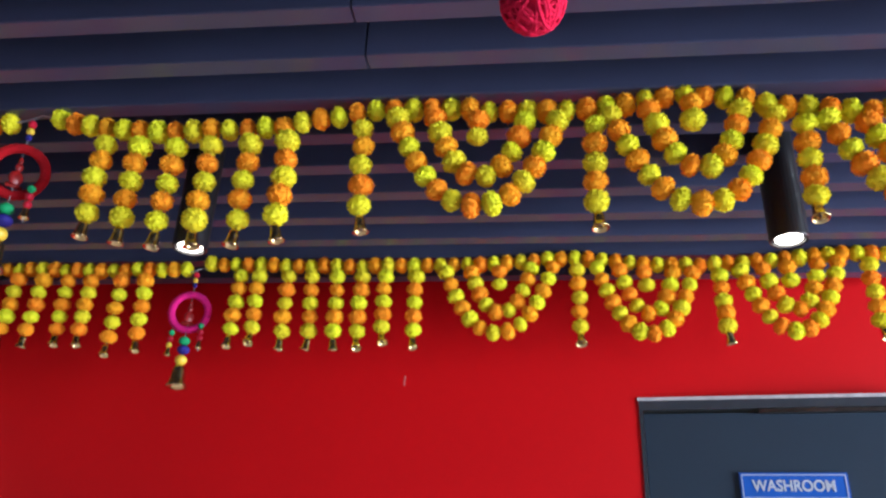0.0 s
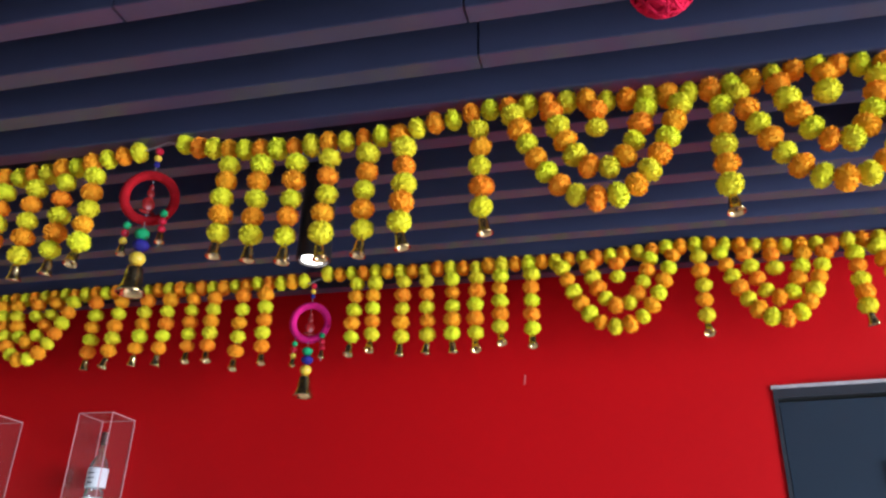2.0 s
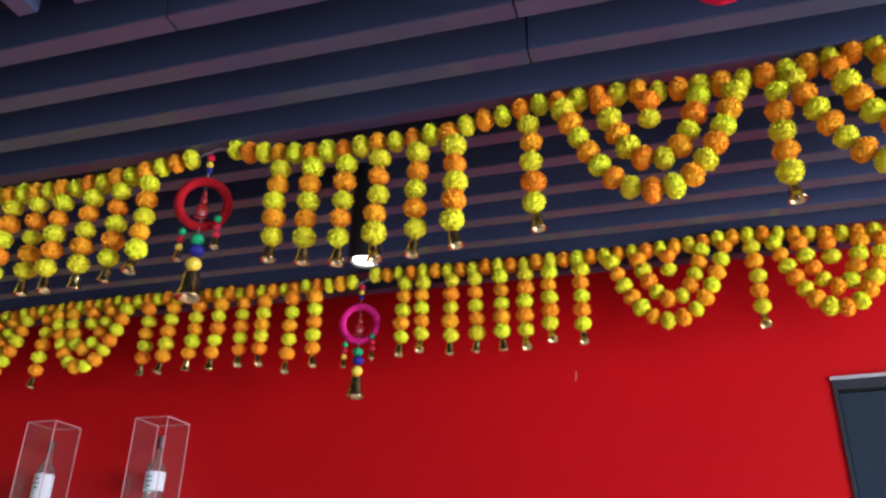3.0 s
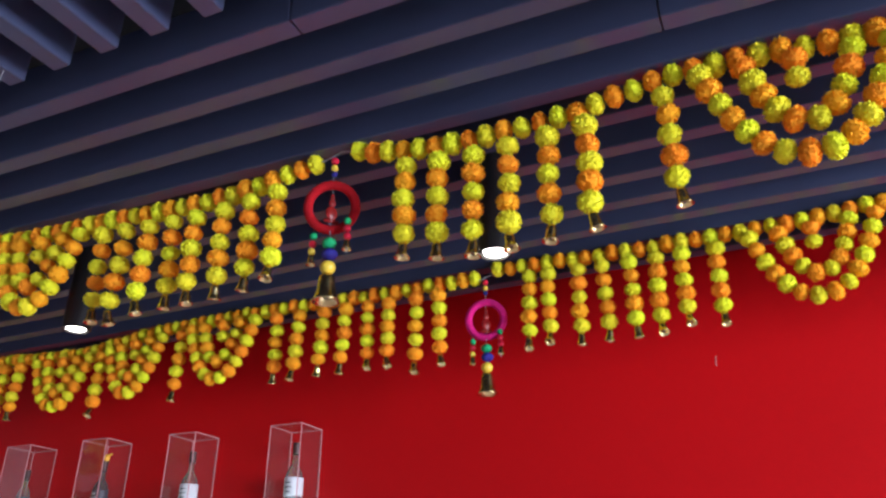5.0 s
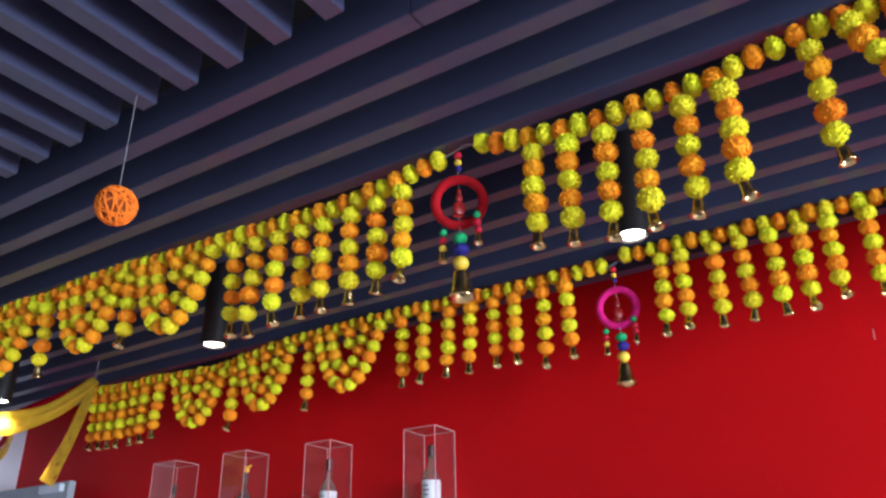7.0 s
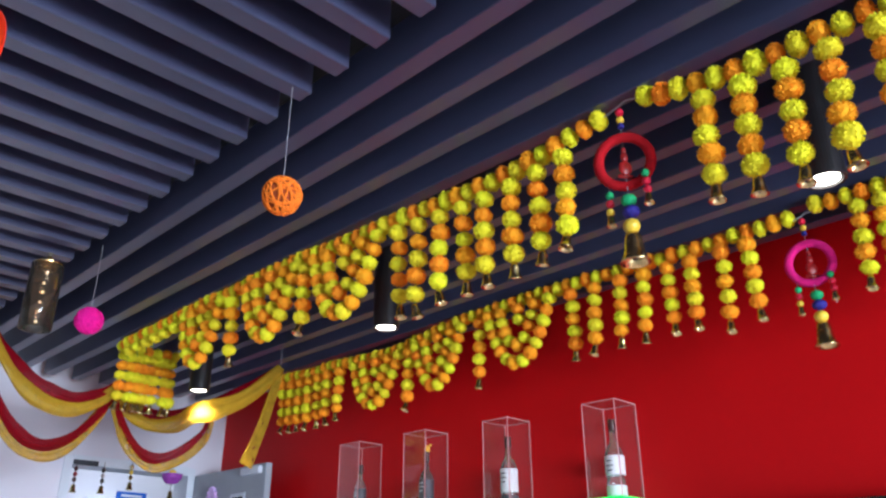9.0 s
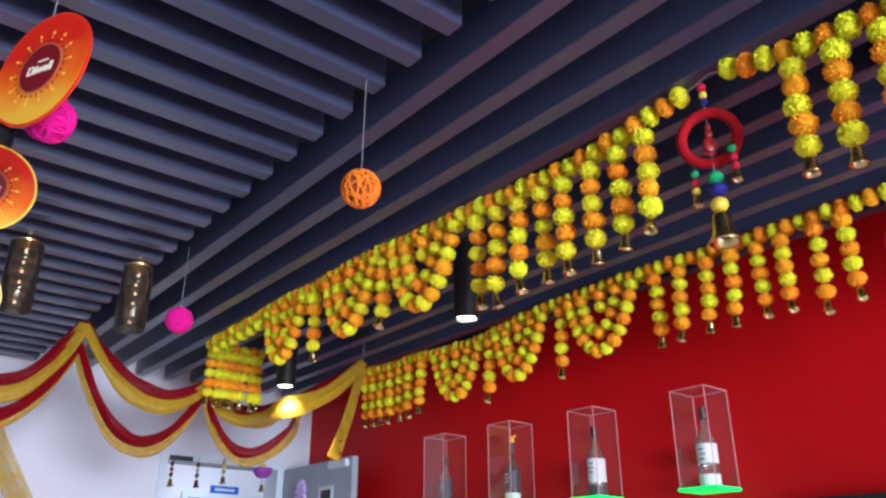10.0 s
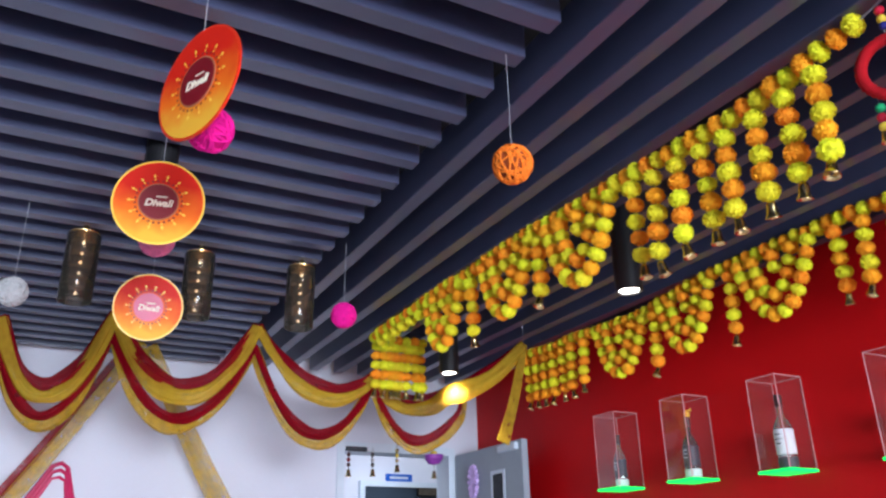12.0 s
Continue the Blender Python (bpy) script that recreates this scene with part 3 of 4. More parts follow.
def ornament(x, y, top, ring_mat, label, tilt, turn):
    root = thing("hanging_ornament", (x, y, top), label, "ornament", "ring ornaments")
    part("hook", tube([(0.05, 0, 0.0), (0.02, 0, 0.008), (0, 0, 0.0), (-0.02, 0, -0.006), (-0.05, 0, -0.012)], 0.0022, 6), CLEAR_THREAD, root, "bent wire hook")
    part("thread", tube([(0, 0, 0), (0, 0, -0.38)], 0.001, 5), CLEAR_THREAD, root)
    part("bead", ball(0.011, (0, 0, -0.018)), RED_BEAD, root, "red bead")
    part("bead", ball(0.010, (0.0, 0, -0.040)), YELLOW_BEAD, root, "yellow bead")
    part("bead", ball(0.009, (0.0, 0, -0.058)), BLUE_BEAD, root, "dark blue bead")
    # wound yarn ring
    bm = bmesh.new()
    rings, sides = 72, 10
    grid = []
    for i in range(rings):
        a = 2 * math.pi * i / rings
        rr = 0.0125 + 0.0012 * math.sin(i * 3.1)
        grid.append([bm.verts.new(((0.062 + rr * math.cos(2 * math.pi * k / sides)) * math.cos(a), rr * math.sin(2 * math.pi * k / sides), (0.062 + rr * math.cos(2 * math.pi * k / sides)) * math.sin(a))) for k in range(sides)])
    for i in range(rings):
        for k in range(sides):
            bm.faces.new((grid[i][k], grid[(i + 1) % rings][k], grid[(i + 1) % rings][(k + 1) % sides], grid[i][(k + 1) % sides]))
    ring = part("ring", bm, ring_mat, root, "yarn-wound ring", True)
    ring.matrix_local = pose(0, 0, -0.158, tilt, 0, turn)
    # small seated idol inside, a plain shape
    bm = box(-0.020, 0.020, -0.004, 0.004, -0.046, -0.036, 0.002)
    for w, h, z in ((0.017, 0.020, -0.018), (0.010, 0.012, 0.012), (0.006, 0.010, 0.030)):
        bmesh.ops.create_uvsphere(bm, u_segments=12, v_segments=8, radius=1, matrix=Matrix.Translation((0, 0, z)) @ Matrix.Diagonal((w, 0.006, h, 1)))
    idol = part("idol", bm, IDOL, root, "small plain idol shape", True)
    idol.matrix_local = Matrix.Translation((0, 0, -0.158)) @ Matrix.Rotation(radians(turn + 30), 4, "Z")
    for s in (-1, 1):
        t = part("tassel_thread", tube([(0.05 * s, 0, -0.20), (0.052 * s, 0, -0.30)], 0.001, 5), CLEAR_THREAD, root)
        part("bead", ball(0.0105, (0.05 * s, 0, -0.220 + 0.012 * s)), GREEN_BEAD, root, "green bead")
        part("bead", ball(0.0105, (0.051 * s, 0, -0.242 + 0.012 * s)), RED_BEAD, root, "red bead")
        part("bead", ball(0.0105, (0.052 * s, 0, -0.264 + 0.012 * s)), RED_BEAD if s > 0 else YELLOW_BEAD, root)
        put_bell(root, Matrix.Translation((0.052 * s, 0, -0.272 + 0.012 * s)) @ Matrix.Scale(0.6, 4))
    part("pompom", ball(0.019, (0, 0, -0.262), 3, 0.8), GREEN_BEAD, root, "green pompom")
    part("pompom", ball(0.021, (0.002, 0, -0.293), 3, 0.75), BLUE_BEAD, root, "dark blue pompom")
    part("bead", ball(0.020, (0, 0, -0.329), 3, 0.9), YELLOW_BEAD, root, "yellow bead")
    put_bell(root, Matrix.Translation((0, 0, -0.345)) @ Matrix.Scale(1.6, 4), "large brass bell")
    return root


ornament(-1.085, NEAR_Y, 2.590, RED_YARN, "dark red yarn ring with an idol, beads and a brass bell", 8, 24)
ornament(-1.000, FAR_Y, 2.560, PINK_YARN, "bright pink yarn ring with an idol, beads and a brass bell", 6, 8)

# ---- washroom door and its sign ----
door = thing("washroom_door", (0, 0, 0), "flat blue-grey laminate door, closed, in a dark frame", "door", kind="structure")
hw = DOOR_W / 2
door.matrix_world = TURNED @ pose(hw, 0, 0)
bm = box(-hw, -hw + 0.012, -0.006, 0.11, 0, DOOR_TOP)
add_box(bm, hw - 0.012, hw, -0.006, 0.11, 0, DOOR_TOP)
add_box(bm, -hw + 0.012, hw - 0.012, -0.006, 0.11, DOOR_TOP - 0.035, DOOR_TOP)
part("frame", bm, FRAME_DARK, door, "thin dark frame")
part("leaf", box(-hw + 0.014, hw - 0.014, 0.012, 0.052, 0.01, DOOR_TOP - 0.045, 0.002), GREY_DOOR, door)
part("edge_strip", box(-hw - 0.004, hw, -0.009, 0.0, DOOR_TOP - 0.004, DOOR_TOP + 0.007), EDGE_PALE, door, "pale rough filler strip along the top")
part("closer_rail", box(-0.1, hw - 0.02, -0.01, 0.012, DOOR_TOP - 0.052, DOOR_TOP - 0.038, 0.002), DARK_METAL, door)

sign = thing("washroom_sign", (0, 0, 0), "blue plastic sign with white border and white lettering on the door", "sign")
SW, SH = 0.163, 0.043
sign.matrix_world = TURNED @ pose(0.463, 0.008, 1.903)
part("plate", box(-SW, SW, -0.006, 0.004, -SH, SH, 0.001), SIGN_BLUE, sign)
bm = box(-SW + 0.006, SW - 0.006, -0.0075, -0.006, SH - 0.009, SH - 0.006)
add_box(bm, -SW + 0.006, SW - 0.006, -0.0075, -0.006, -SH + 0.006, -SH + 0.009)
add_box(bm, -SW + 0.006, -SW + 0.009, -0.0075, -0.006, -SH + 0.009, SH - 0.009)
add_box(bm, SW - 0.009, SW - 0.006, -0.0075, -0.006, -SH + 0.009, SH - 0.009)
part("border", bm, SIGN_WHITE, sign, "thin white border")


def lettering(body, size, parent, material, m, bold=0.0, shear=0.0, width=None):
    c = bpy.data.curves.new("lettering", "FONT")
    c.body, c.size, c.align_x, c.align_y, c.extrude, c.offset, c.shear = body, size, "CENTER", "CENTER", 0.0006, bold, shear
    c.materials.append(material)
    ob = new("lettering", c)
    ob.parent = parent
    ob.matrix_local = m
    return ob


lettering("WASHROOM", 0.049, sign, SIGN_WHITE, pose(0, -0.0072, 0, 90, 0, 0) @ Matrix.Diagonal((0.86, 1, 1, 1)), 0.0012)

part_mark = tagged(part("paint_chip", box(-0.002, 0.002, -0.001, 0.0, -0.018, 0.018), CHIP, None), "pale vertical scuff on the red wall", "scuff")
part_mark.matrix_world = pose(-0.290, WALL_Y, 2.254, 0, 4, 0)

# ---- bottle display boxes ----


def bottle(root, kind):
    g = DARK_GLASS if kind == 1 else BOTTLE_GLASS
    h = (0.235, 0.25, 0.27, 0.275)[kind]
    r = (0.030, 0.034, 0.036, 0.036)[kind]
    body = h * 0.58
    prof = [(0.0, 0.0), (r * 0.9, 0.0), (r, 0.006), (r, body * 0.42), (r * (0.86 if kind == 3 else 1.0), body * 0.5), (r, body), (r * 0.85, body + 0.018), (r * 0.36, body + 0.045), (r * 0.33, h), (0.0, h)]
    b = part("glass", lathe(prof, sides=24), g, root, smooth=True)
    b.visible_shadow = False
    part("cap", lathe([(0.0, h - 0.03), (r * 0.40, h - 0.03), (r * 0.42, h + 0.012), (r * 0.38, h + 0.016), (0.0, h + 0.016)], sides=16), CAP_DARK, root, "dark cap")
    lab = LABEL_DARK if kind in (0, 1) else LABEL_WHITE
    part("label", lathe([(r + 0.0006, body * (0.52 if kind == 3 else 0.36)), (r + 0.0012, body * (0.52 if kind == 3 else 0.36) + 0.001), (r + 0.0012, body * 0.95), (r + 0.0006, body * 0.96)], sides=24), lab, root, "wrap-around paper label")
    part("label", lathe([(r + 0.0006, body * 0.05), (r + 0.0012, body * 0.05 + 0.001), (r + 0.0012, body * 0.28), (r + 0.0006, body * 0.285)], sides=24), LABEL_WHITE if kind != 2 else LABEL_DARK, root)
    bars = bmesh.new()
    for k, w in enumerate((0.012, 0.016, 0.010)):
        z = body * (0.82 - 0.11 * k)
        for s in range(4):
            a = -math.pi / 2 + (s - 1.5) * w / r * 0.45
            add_box(bars, (r + 0.0012) * math.cos(a) - 0.0022, (r + 0.0012) * math.cos(a) + 0.0022, (r + 0.0012) * math.sin(a) - 0.0014, (r + 0.0012) * math.sin(a), z, z + 0.005)
    part("print", bars, LABEL_DARK if kind > 1 else LABEL_WHITE, root, "rows of small print as bars")
    if kind == 1:
        bm = ball(0.014, (0.004, 0, h + 0.028), 2, 1.4)
        add_tube(bm, [(0.0, 0, h + 0.02), (0.014, 0, h + 0.04), (0.03, 0, h + 0.045)], 0.006, 6)
        part("stopper", bm, CAP_ORANGE, root, "orange ornamental stopper", True)


BOX_H = 0.35
for kind, (xa, xb, BOX_Z0) in enumerate(((-3.487, -3.333, 1.833), (-3.004, -2.860, 1.826), (-2.504, -2.366, 1.811), (-1.988, -1.842, 1.803))):
    w, dpt, hgt = xb - xa, 0.146, BOX_H
    case = thing("display_box", ((xa + xb) / 2, WALL_Y - dpt / 2 - 0.002, BOX_Z0), "clear acrylic box on a glowing green base", "display box", "bottle boxes")
    t = 0.003
    panes = ((-w / 2, w / 2, -dpt / 2, -dpt / 2 + t, 0, hgt), (-w / 2, -w / 2 + t, -dpt / 2 + t, dpt / 2, 0, hgt), (w / 2 - t, w / 2, -dpt / 2 + t, dpt / 2, 0, hgt), (-w / 2 + t, w / 2 - t, -dpt / 2 + t, dpt / 2, hgt - t, hgt))
    for p in panes:
        ob = part("pane", box(*p), ACRYLIC, case)
        ob.visible_shadow = False
    e = 0.0022
    edges = [((sx * w / 2, sy * dpt / 2, 0), (sx * w / 2, sy * dpt / 2, hgt)) for sx in (-1, 1) for sy in (-1, 1)]
    top = [(-w / 2, -dpt / 2, hgt), (w / 2, -dpt / 2, hgt), (w / 2, dpt / 2, hgt), (-w / 2, dpt / 2, hgt)]
    edges += list(zip(top, top[1:] + top[:1]))
    for a, b in edges:
        part("edge", tube([a, b], e, 4), EDGE_RED_REFLEX, case)
    part("base", box(-w / 2 - 0.008, w / 2 + 0.008, -dpt / 2 - 0.008, dpt / 2, -0.012, -0.001, 0.002), GREEN_GLOW, case, "glowing green acrylic base")
    bot = thing("liquor_bottle", ((xa + xb) / 2 + 0.005, WALL_Y - dpt / 2, BOX_Z0), ("slim clear bottle with a dark label in its box", "dark bottle with an orange stopper in its box", "clear square-shouldered bottle with a white label", "clear waisted bottle with a white label and dark cap")[kind], "bottle", "display bottles")
    bottle(bot, kind)

# black screen low on the red wall
tv = thing("wall_screen", (-1.11, WALL_Y, 1.365), "black flat screen mounted on the red wall", "screen")
part("casing", box(-0.54, 0.54, -0.09, -0.05, -0.30, 0.375, 0.004), SCREEN_BLACK, tv)
part("panel", box(-0.53, 0.53, -0.092, -0.0905, -0.28, 0.362), SCREEN_BLACK, tv, "dark glossy panel")
part("bracket", box(-0.15, 0.15, -0.05, -0.001, -0.15, 0.15), DARK_METAL, tv)

# ---- hanging balls ----


def yarn_ball(x, y, z, r, material, label, open_weave=False, tie=None):
    root = thing("yarn_ball", (x, y, z), label, "decoration ball", "hanging balls")
    q = random.Random(int(abs(x * 100) + abs(y * 10)))
    bm = ball(r * 0.90, (0, 0, 0), 3) if not open_weave else bmesh.new()
    if open_weave:
        # solid core whose darker orange paints the shade between the strands
        part("core", ball(r * 0.86, (0, 0, 0), 3), CANE_DARK, root, "solid core in dark orange for the shade inside", True)
    for i in range(26 if not open_weave else 34):
        n = Vector((q.gauss(0, 1), q.gauss(0, 1), q.gauss(0, 1))).normalized()
        u = n.orthogonal().normalized()
        v = n.cross(u)
        off = q.uniform(-0.75, 0.75)
        lift = q.uniform(0.93, 1.0)
        rr = r * math.sqrt(1 - off * off) * lift
        add_tube(bm, [n * off * r * lift + rr * (math.cos(2 * math.pi * k / 22) * u + math.sin(2 * math.pi * k / 22) * v) for k in range(22)], r * (0.042 if open_weave else 0.07), 5, True)
    tagged(part("winding", bm, material, root, smooth=True), kind="stuff")
    part("thread", tube([(0, 0, r * 0.9), tie or (0, 0, CEIL - z + 0.01)], 0.0009, 5), CLEAR_THREAD, root, "thin pale hanging thread")
    return root


yarn_ball(-1.512, 0.73, 2.252, 0.0425, ORANGE_YARN, "orange woven cane ball hanging on a thread", True, (-0.092, 0.06, CEIL - 2.252 + 0.004))
yarn_ball(-2.865, 0.872, 2.333, 0.045, MAGENTA_YARN, "magenta yarn ball hanging on a thread")
yarn_ball(-2.947, -0.179, 2.296, 0.045, WHITE_YARN, "white yarn ball hanging on a thread")
yarn_ball(0.176, 0.862, 2.396, 0.053, CRIMSON_YARN, "crimson red yarn ball hanging on a thread")
yarn_ball(-1.69, 0.155, 2.279, 0.044, MAGENTA_YARN, "magenta yarn ball hanging behind a printed disc", False, (0.072, -0.043, 0.17))
yarn_ball(-2.41, 0.161, 2.327, 0.047, ROSE_YARN, "pink yarn ball hanging behind a printed disc", False, (0.0, 0.0, CEIL - 2.327 + 0.01))

# ---- printed discs ----


def disc(x, y, z, face, centre, label, R=0.114, rim=None):
    root = thing("hanging_disc", (x, y, z), label, "decoration disc", "printed discs")
    m = face
    def plate(name, r, d, material, depth=0.002, lab=""):
        bm = lathe([(0.0, 0.0), (r, 0.0), (r, depth), (0.0, depth)], sides=56)
        ob = part(name, bm, material, root, lab)
        ob.matrix_local = m @ pose(0, 0, d)
        return ob
    plate("board", R, -0.003, rim or DISC_YELLOW, 0.003, "round board with a coloured rim")
    plate("print", R * 0.955, 0.0002, DISC_ORANGE, 0.0006, "orange and red print")
    # ring of printed lamp flames
    bm = bmesh.new()
    for k in range(14):
        a = 2 * math.pi * k / 14
        for dr, ww in ((0.62, 0.0062), (0.54, 0.0038)):
            c = Vector((R * dr * math.cos(a), R * dr * math.sin(a), 0.0018))
            u = Vector((math.cos(a), math.sin(a), 0))
            v = Vector((-math.sin(a), math.cos(a), 0))
            bm.faces.new([bm.verts.new(p) for p in (c - u * ww * 0.8, c + v * ww * 0.6, c + u * ww, c - v * ww * 0.6)])
    tagged(part("print", bm, DISC_YELLOW, root, "ring of small printed flames"), kind="stuff").matrix_local = m
    bm = bmesh.new()
    for k in range(28):
        a = 2 * math.pi * (k + 0.5) / 28
        c = Vector((R * 0.50 * math.cos(a), R * 0.50 * math.sin(a), 0.002))
        bmesh.ops.create_circle(bm, cap_ends=True, segments=8, radius=0.0028, matrix=Matrix.Translation(c))
    tagged(part("print", bm, DISC_MAROON, root, "ring of dark dots"), kind="stuff").matrix_local = m
    plate("centre", R * 0.44, 0.0012, RIM_BROWN if centre is DISC_MAROON else DISC_RED, 0.0012)
    plate("centre", R * 0.41, 0.0026, centre, 0.0006, "dark round centre")
    lettering("Diwali", 0.025, root, PRINT_CREAM, m @ pose(0.0, -0.004, 0.0036), 0.0008, 0.25)
    bars = box(-0.006, 0.020, 0.011, 0.0145, 0.0034, 0.0040)
    part("print", bars, PRINT_CREAM, root, "small unreadable line as a bar").matrix_local = m
    top = m @ Vector((0, R * 0.98, 0))
    part("thread", tube([top, (top.x, top.y, CEIL - z + 0.01)], 0.0009, 5), CLEAR_THREAD, root, "thin pale hanging thread")
    return root


def facing(yaw, pitch, roll=0):
    """Turns a disc that lies flat so that it faces a compass angle and up or down."""
    return pose(0, 0, 0, 0, 0, yaw) @ pose(0, 0, 0, 90 - pitch, 0, 0) @ pose(0, 0, 0, 0, 0, roll)


disc(-1.618, 0.112, 2.332, facing(26, 0, 0), DISC_MAROON, "orange and red printed festival disc turned on its thread", 0.119, DISC_RED)
disc(-2.148, 0.126, 2.317, facing(76, -4, 0), DISC_MAROON, "orange and red printed festival disc hanging on a thread", 0.108)
disc(-2.951, 0.221, 2.301, facing(86, -14, 0), DISC_PINK, "orange and red printed festival disc with a pink centre", 0.110)

# ---- amber glass pendants ----
first = None
for px, py in ((-3.075, 0.0), (-3.095, 0.393), (-3.074, 0.77)):
    m = pose(px, py, 2.447)
    if first is None:
        first = thing("pendant_lamp", (px, py, 2.447), "amber glass cylinder pendant with a string of bright beads inside", "pendant lamp", "glass pendants")
        g = part("shade", lathe([(0.052, -0.12), (0.054, -0.118), (0.055, 0.118), (0.052, 0.12), (0.050, 0.118), (0.050, -0.118), (0.052, -0.12)], sides=32), AMBER_GLASS, first, "amber glass cylinder", True)
        g.visible_shadow = False
        part("cap", lathe([(0.0, 0.118), (0.050, 0.118), (0.052, 0.124), (0.03, 0.130), (0.012, 0.134), (0.008, 0.16), (0.0, 0.16)], sides=24), BRASS, first, "small metal top")
        # beads emit a little, so their highlights are part of the material
        for k in range(6):
            part("bead", ball(0.0048, (0.004 * (-1) ** k, 0, 0.09 - 0.036 * k)), GLOW_BEAD, first, "bright warm bead")
        # added glowing bead stands in for a reflected glint on the cap
        part("bead", ball(0.006, (0.0, 0, 0.163), 2, 0.7), GLOW_BEAD, first, "glowing bead as a glint on the metal top")
        part("wire", tube([(0, 0, 0.16), (0, 0, 0.19)], 0.002, 6), DARK_METAL, first)
    else:
        copy_thing(first, m)

# ---- cloth swags ----


def rope(name, parent, points, r, material, seed, label="", flat=0.6, thin=0.75):
    """A gathered band of thin cloth along a line: an uneven, lengthwise folded roll."""
    q = random.Random(seed)
    pts = smooth_line(points, 5)
    sides, n = 26, len(pts)
    ph = [q.uniform(0, 6.28) for _ in range(5)]
    bm = bmesh.new()
    rings = []
    for i, p in enumerate(pts):
        t = i / (n - 1)
        d = (pts[min(n - 1, i + 1)] - pts[max(0, i - 1)]).normalized()
        side = d.cross(Vector((0, 0, 1))).normalized()
        up = side.cross(d)
        w = r * (thin + (1 - thin) * math.sin(math.pi * t)) * (1 + 0.14 * math.sin(9 * t + ph[0]) + 0.08 * math.sin(23 * t + ph[3]))
        ring = []
        for k in range(sides):
            a = 2 * math.pi * k / sides
            fold = 1 + 0.24 * math.sin(4 * a + 3.6 * t + ph[1]) + 0.15 * math.sin(7 * a - 5.0 * t + ph[2]) + 0.07 * math.sin(11 * a + 7 * t + ph[3])
            ring.append(bm.verts.new(p + fold * w * (math.cos(a) * up + flat * math.sin(a) * side) + side * 0.004 * math.sin(13 * t + ph[4])))
        rings.append(ring)
    for u, v in zip(rings, rings[1:]):
        for k in range(sides):
            bm.faces.new((u[k], u[(k + 1) % sides], v[(k + 1) % sides], v[k]))
    bm.faces.new(rings[0][::-1])
    bm.faces.new(rings[-1])
    return part(name, bm, material, parent, label, True)


def hung(a, b, sag, steep=2.2):
    """Points of a loop that hangs between a and b."""
    a, b = Vector(a), Vector(b)
    return [a.lerp(b, t) - Vector((0, 0, sag * (1 - abs(2 * t - 1) ** steep))) for t in (0, 0.06, 0.13, 0.22, 0.32, 0.42, 0.5, 0.58, 0.68, 0.78, 0.87, 0.94, 1)]


PIN_Z, PIN_A, PIN_B, PIN_C, PIN_D, PIN_E = (-4.50, -0.78, 2.59), (-4.27, -0.253, 2.59), (-4.00, 0.20, 2.59), (-3.938, 0.831, 2.59), (-3.90, 1.415, 2.385), (-3.45, 2.025, 2.494)
SWAG = "red and golden yellow organza swag looped below the ceiling"


def swag(a, b, up, low, seed, below_a=0.10, below_b=0.10):
    """Two red and two yellow bands; up and low are the depths of the upper and the lower red band."""
    root = thing("cloth_swag", ((a[0] + b[0]) / 2, (a[1] + b[1]) / 2, 2.5), SWAG, "swag", "cloth swags")
    o = root.location
    rel = lambda p, dz=0.0, dx=0.0: (p[0] - o.x + dx, p[1] - o.y, p[2] - o.z + dz)
    rope("red_cloth", root, hung(rel(a, -0.01, 0.01), rel(b, -0.01, 0.01), up - 0.02), 0.030, RED_CLOTH, seed, "dark red gathered band", 0.5)
    rope("yellow_cloth", root, hung(rel(a, -0.02, 0.02), rel(b, -0.02, 0.02), up + 0.026), 0.028, YELLOW_CLOTH, seed + 1, flat=0.45)
    rope("red_cloth", root, hung(rel(a, -below_a, -0.005), rel(b, -below_b, -0.005), low - (below_a + below_b) / 2, 2.0), 0.019, RED_CLOTH, seed + 2, "narrow dark red band", 0.6)
    rope("yellow_cloth", root, hung(rel(a, -below_a, -0.03), rel(b, -below_b, -0.03), low + 0.032 - (below_a + below_b) / 2, 2.1), 0.027, GOLD_CLOTH, seed + 3, flat=0.45)
    return root


swag(PIN_Z, PIN_A, 0.34, 0.47, 3)
swag(PIN_A, PIN_B, 0.34, 0.465, 13)
swag(PIN_B, PIN_C, 0.33, 0.465, 23)
swag(PIN_C, PIN_D, 0.18, 0.40, 33, 0.12, 0.05)
last = thing("cloth_swag", PIN_D, "red and golden organza swag lit by the spotlight above it", "swag", "cloth swags")
at_d = lambda rows: [tuple(c - e for c, e in zip(p, PIN_D)) for p in rows]
rope("yellow_cloth", last, at_d([PIN_D, (-3.96, 1.52, 2.30), (-3.93, 1.62, 2.24), (-3.78, 1.685, 2.225), (-3.60, 1.68, 2.245), (-3.51, 1.73, 2.26), (-3.46, 1.86, 2.335), PIN_E]), 0.036, YELLOW_CLOTH, 51, flat=0.7)
rope("red_cloth", last, at_d([PIN_D, (-3.97, 1.52, 2.33), (-3.94, 1.62, 2.285), (-3.80, 1.70, 2.275), (-3.62, 1.72, 2.285), (-3.53, 1.78, 2.31), (-3.47, 1.90, 2.40), PIN_E]), 0.026, RED_CLOTH, 52, "dark red gathered band", 0.6)
rope("red_cloth", last, at_d([(-3.90, 1.425, 2.33), (-3.89, 1.49, 2.19), (-3.87, 1.57, 2.095), (-3.85, 1.645, 2.07), (-3.81, 1.73, 2.105), (-3.75, 1.80, 2.19), (-3.66, 1.79, 2.255)]), 0.018, RED_CLOTH, 53, "narrow dark red band", 0.6)
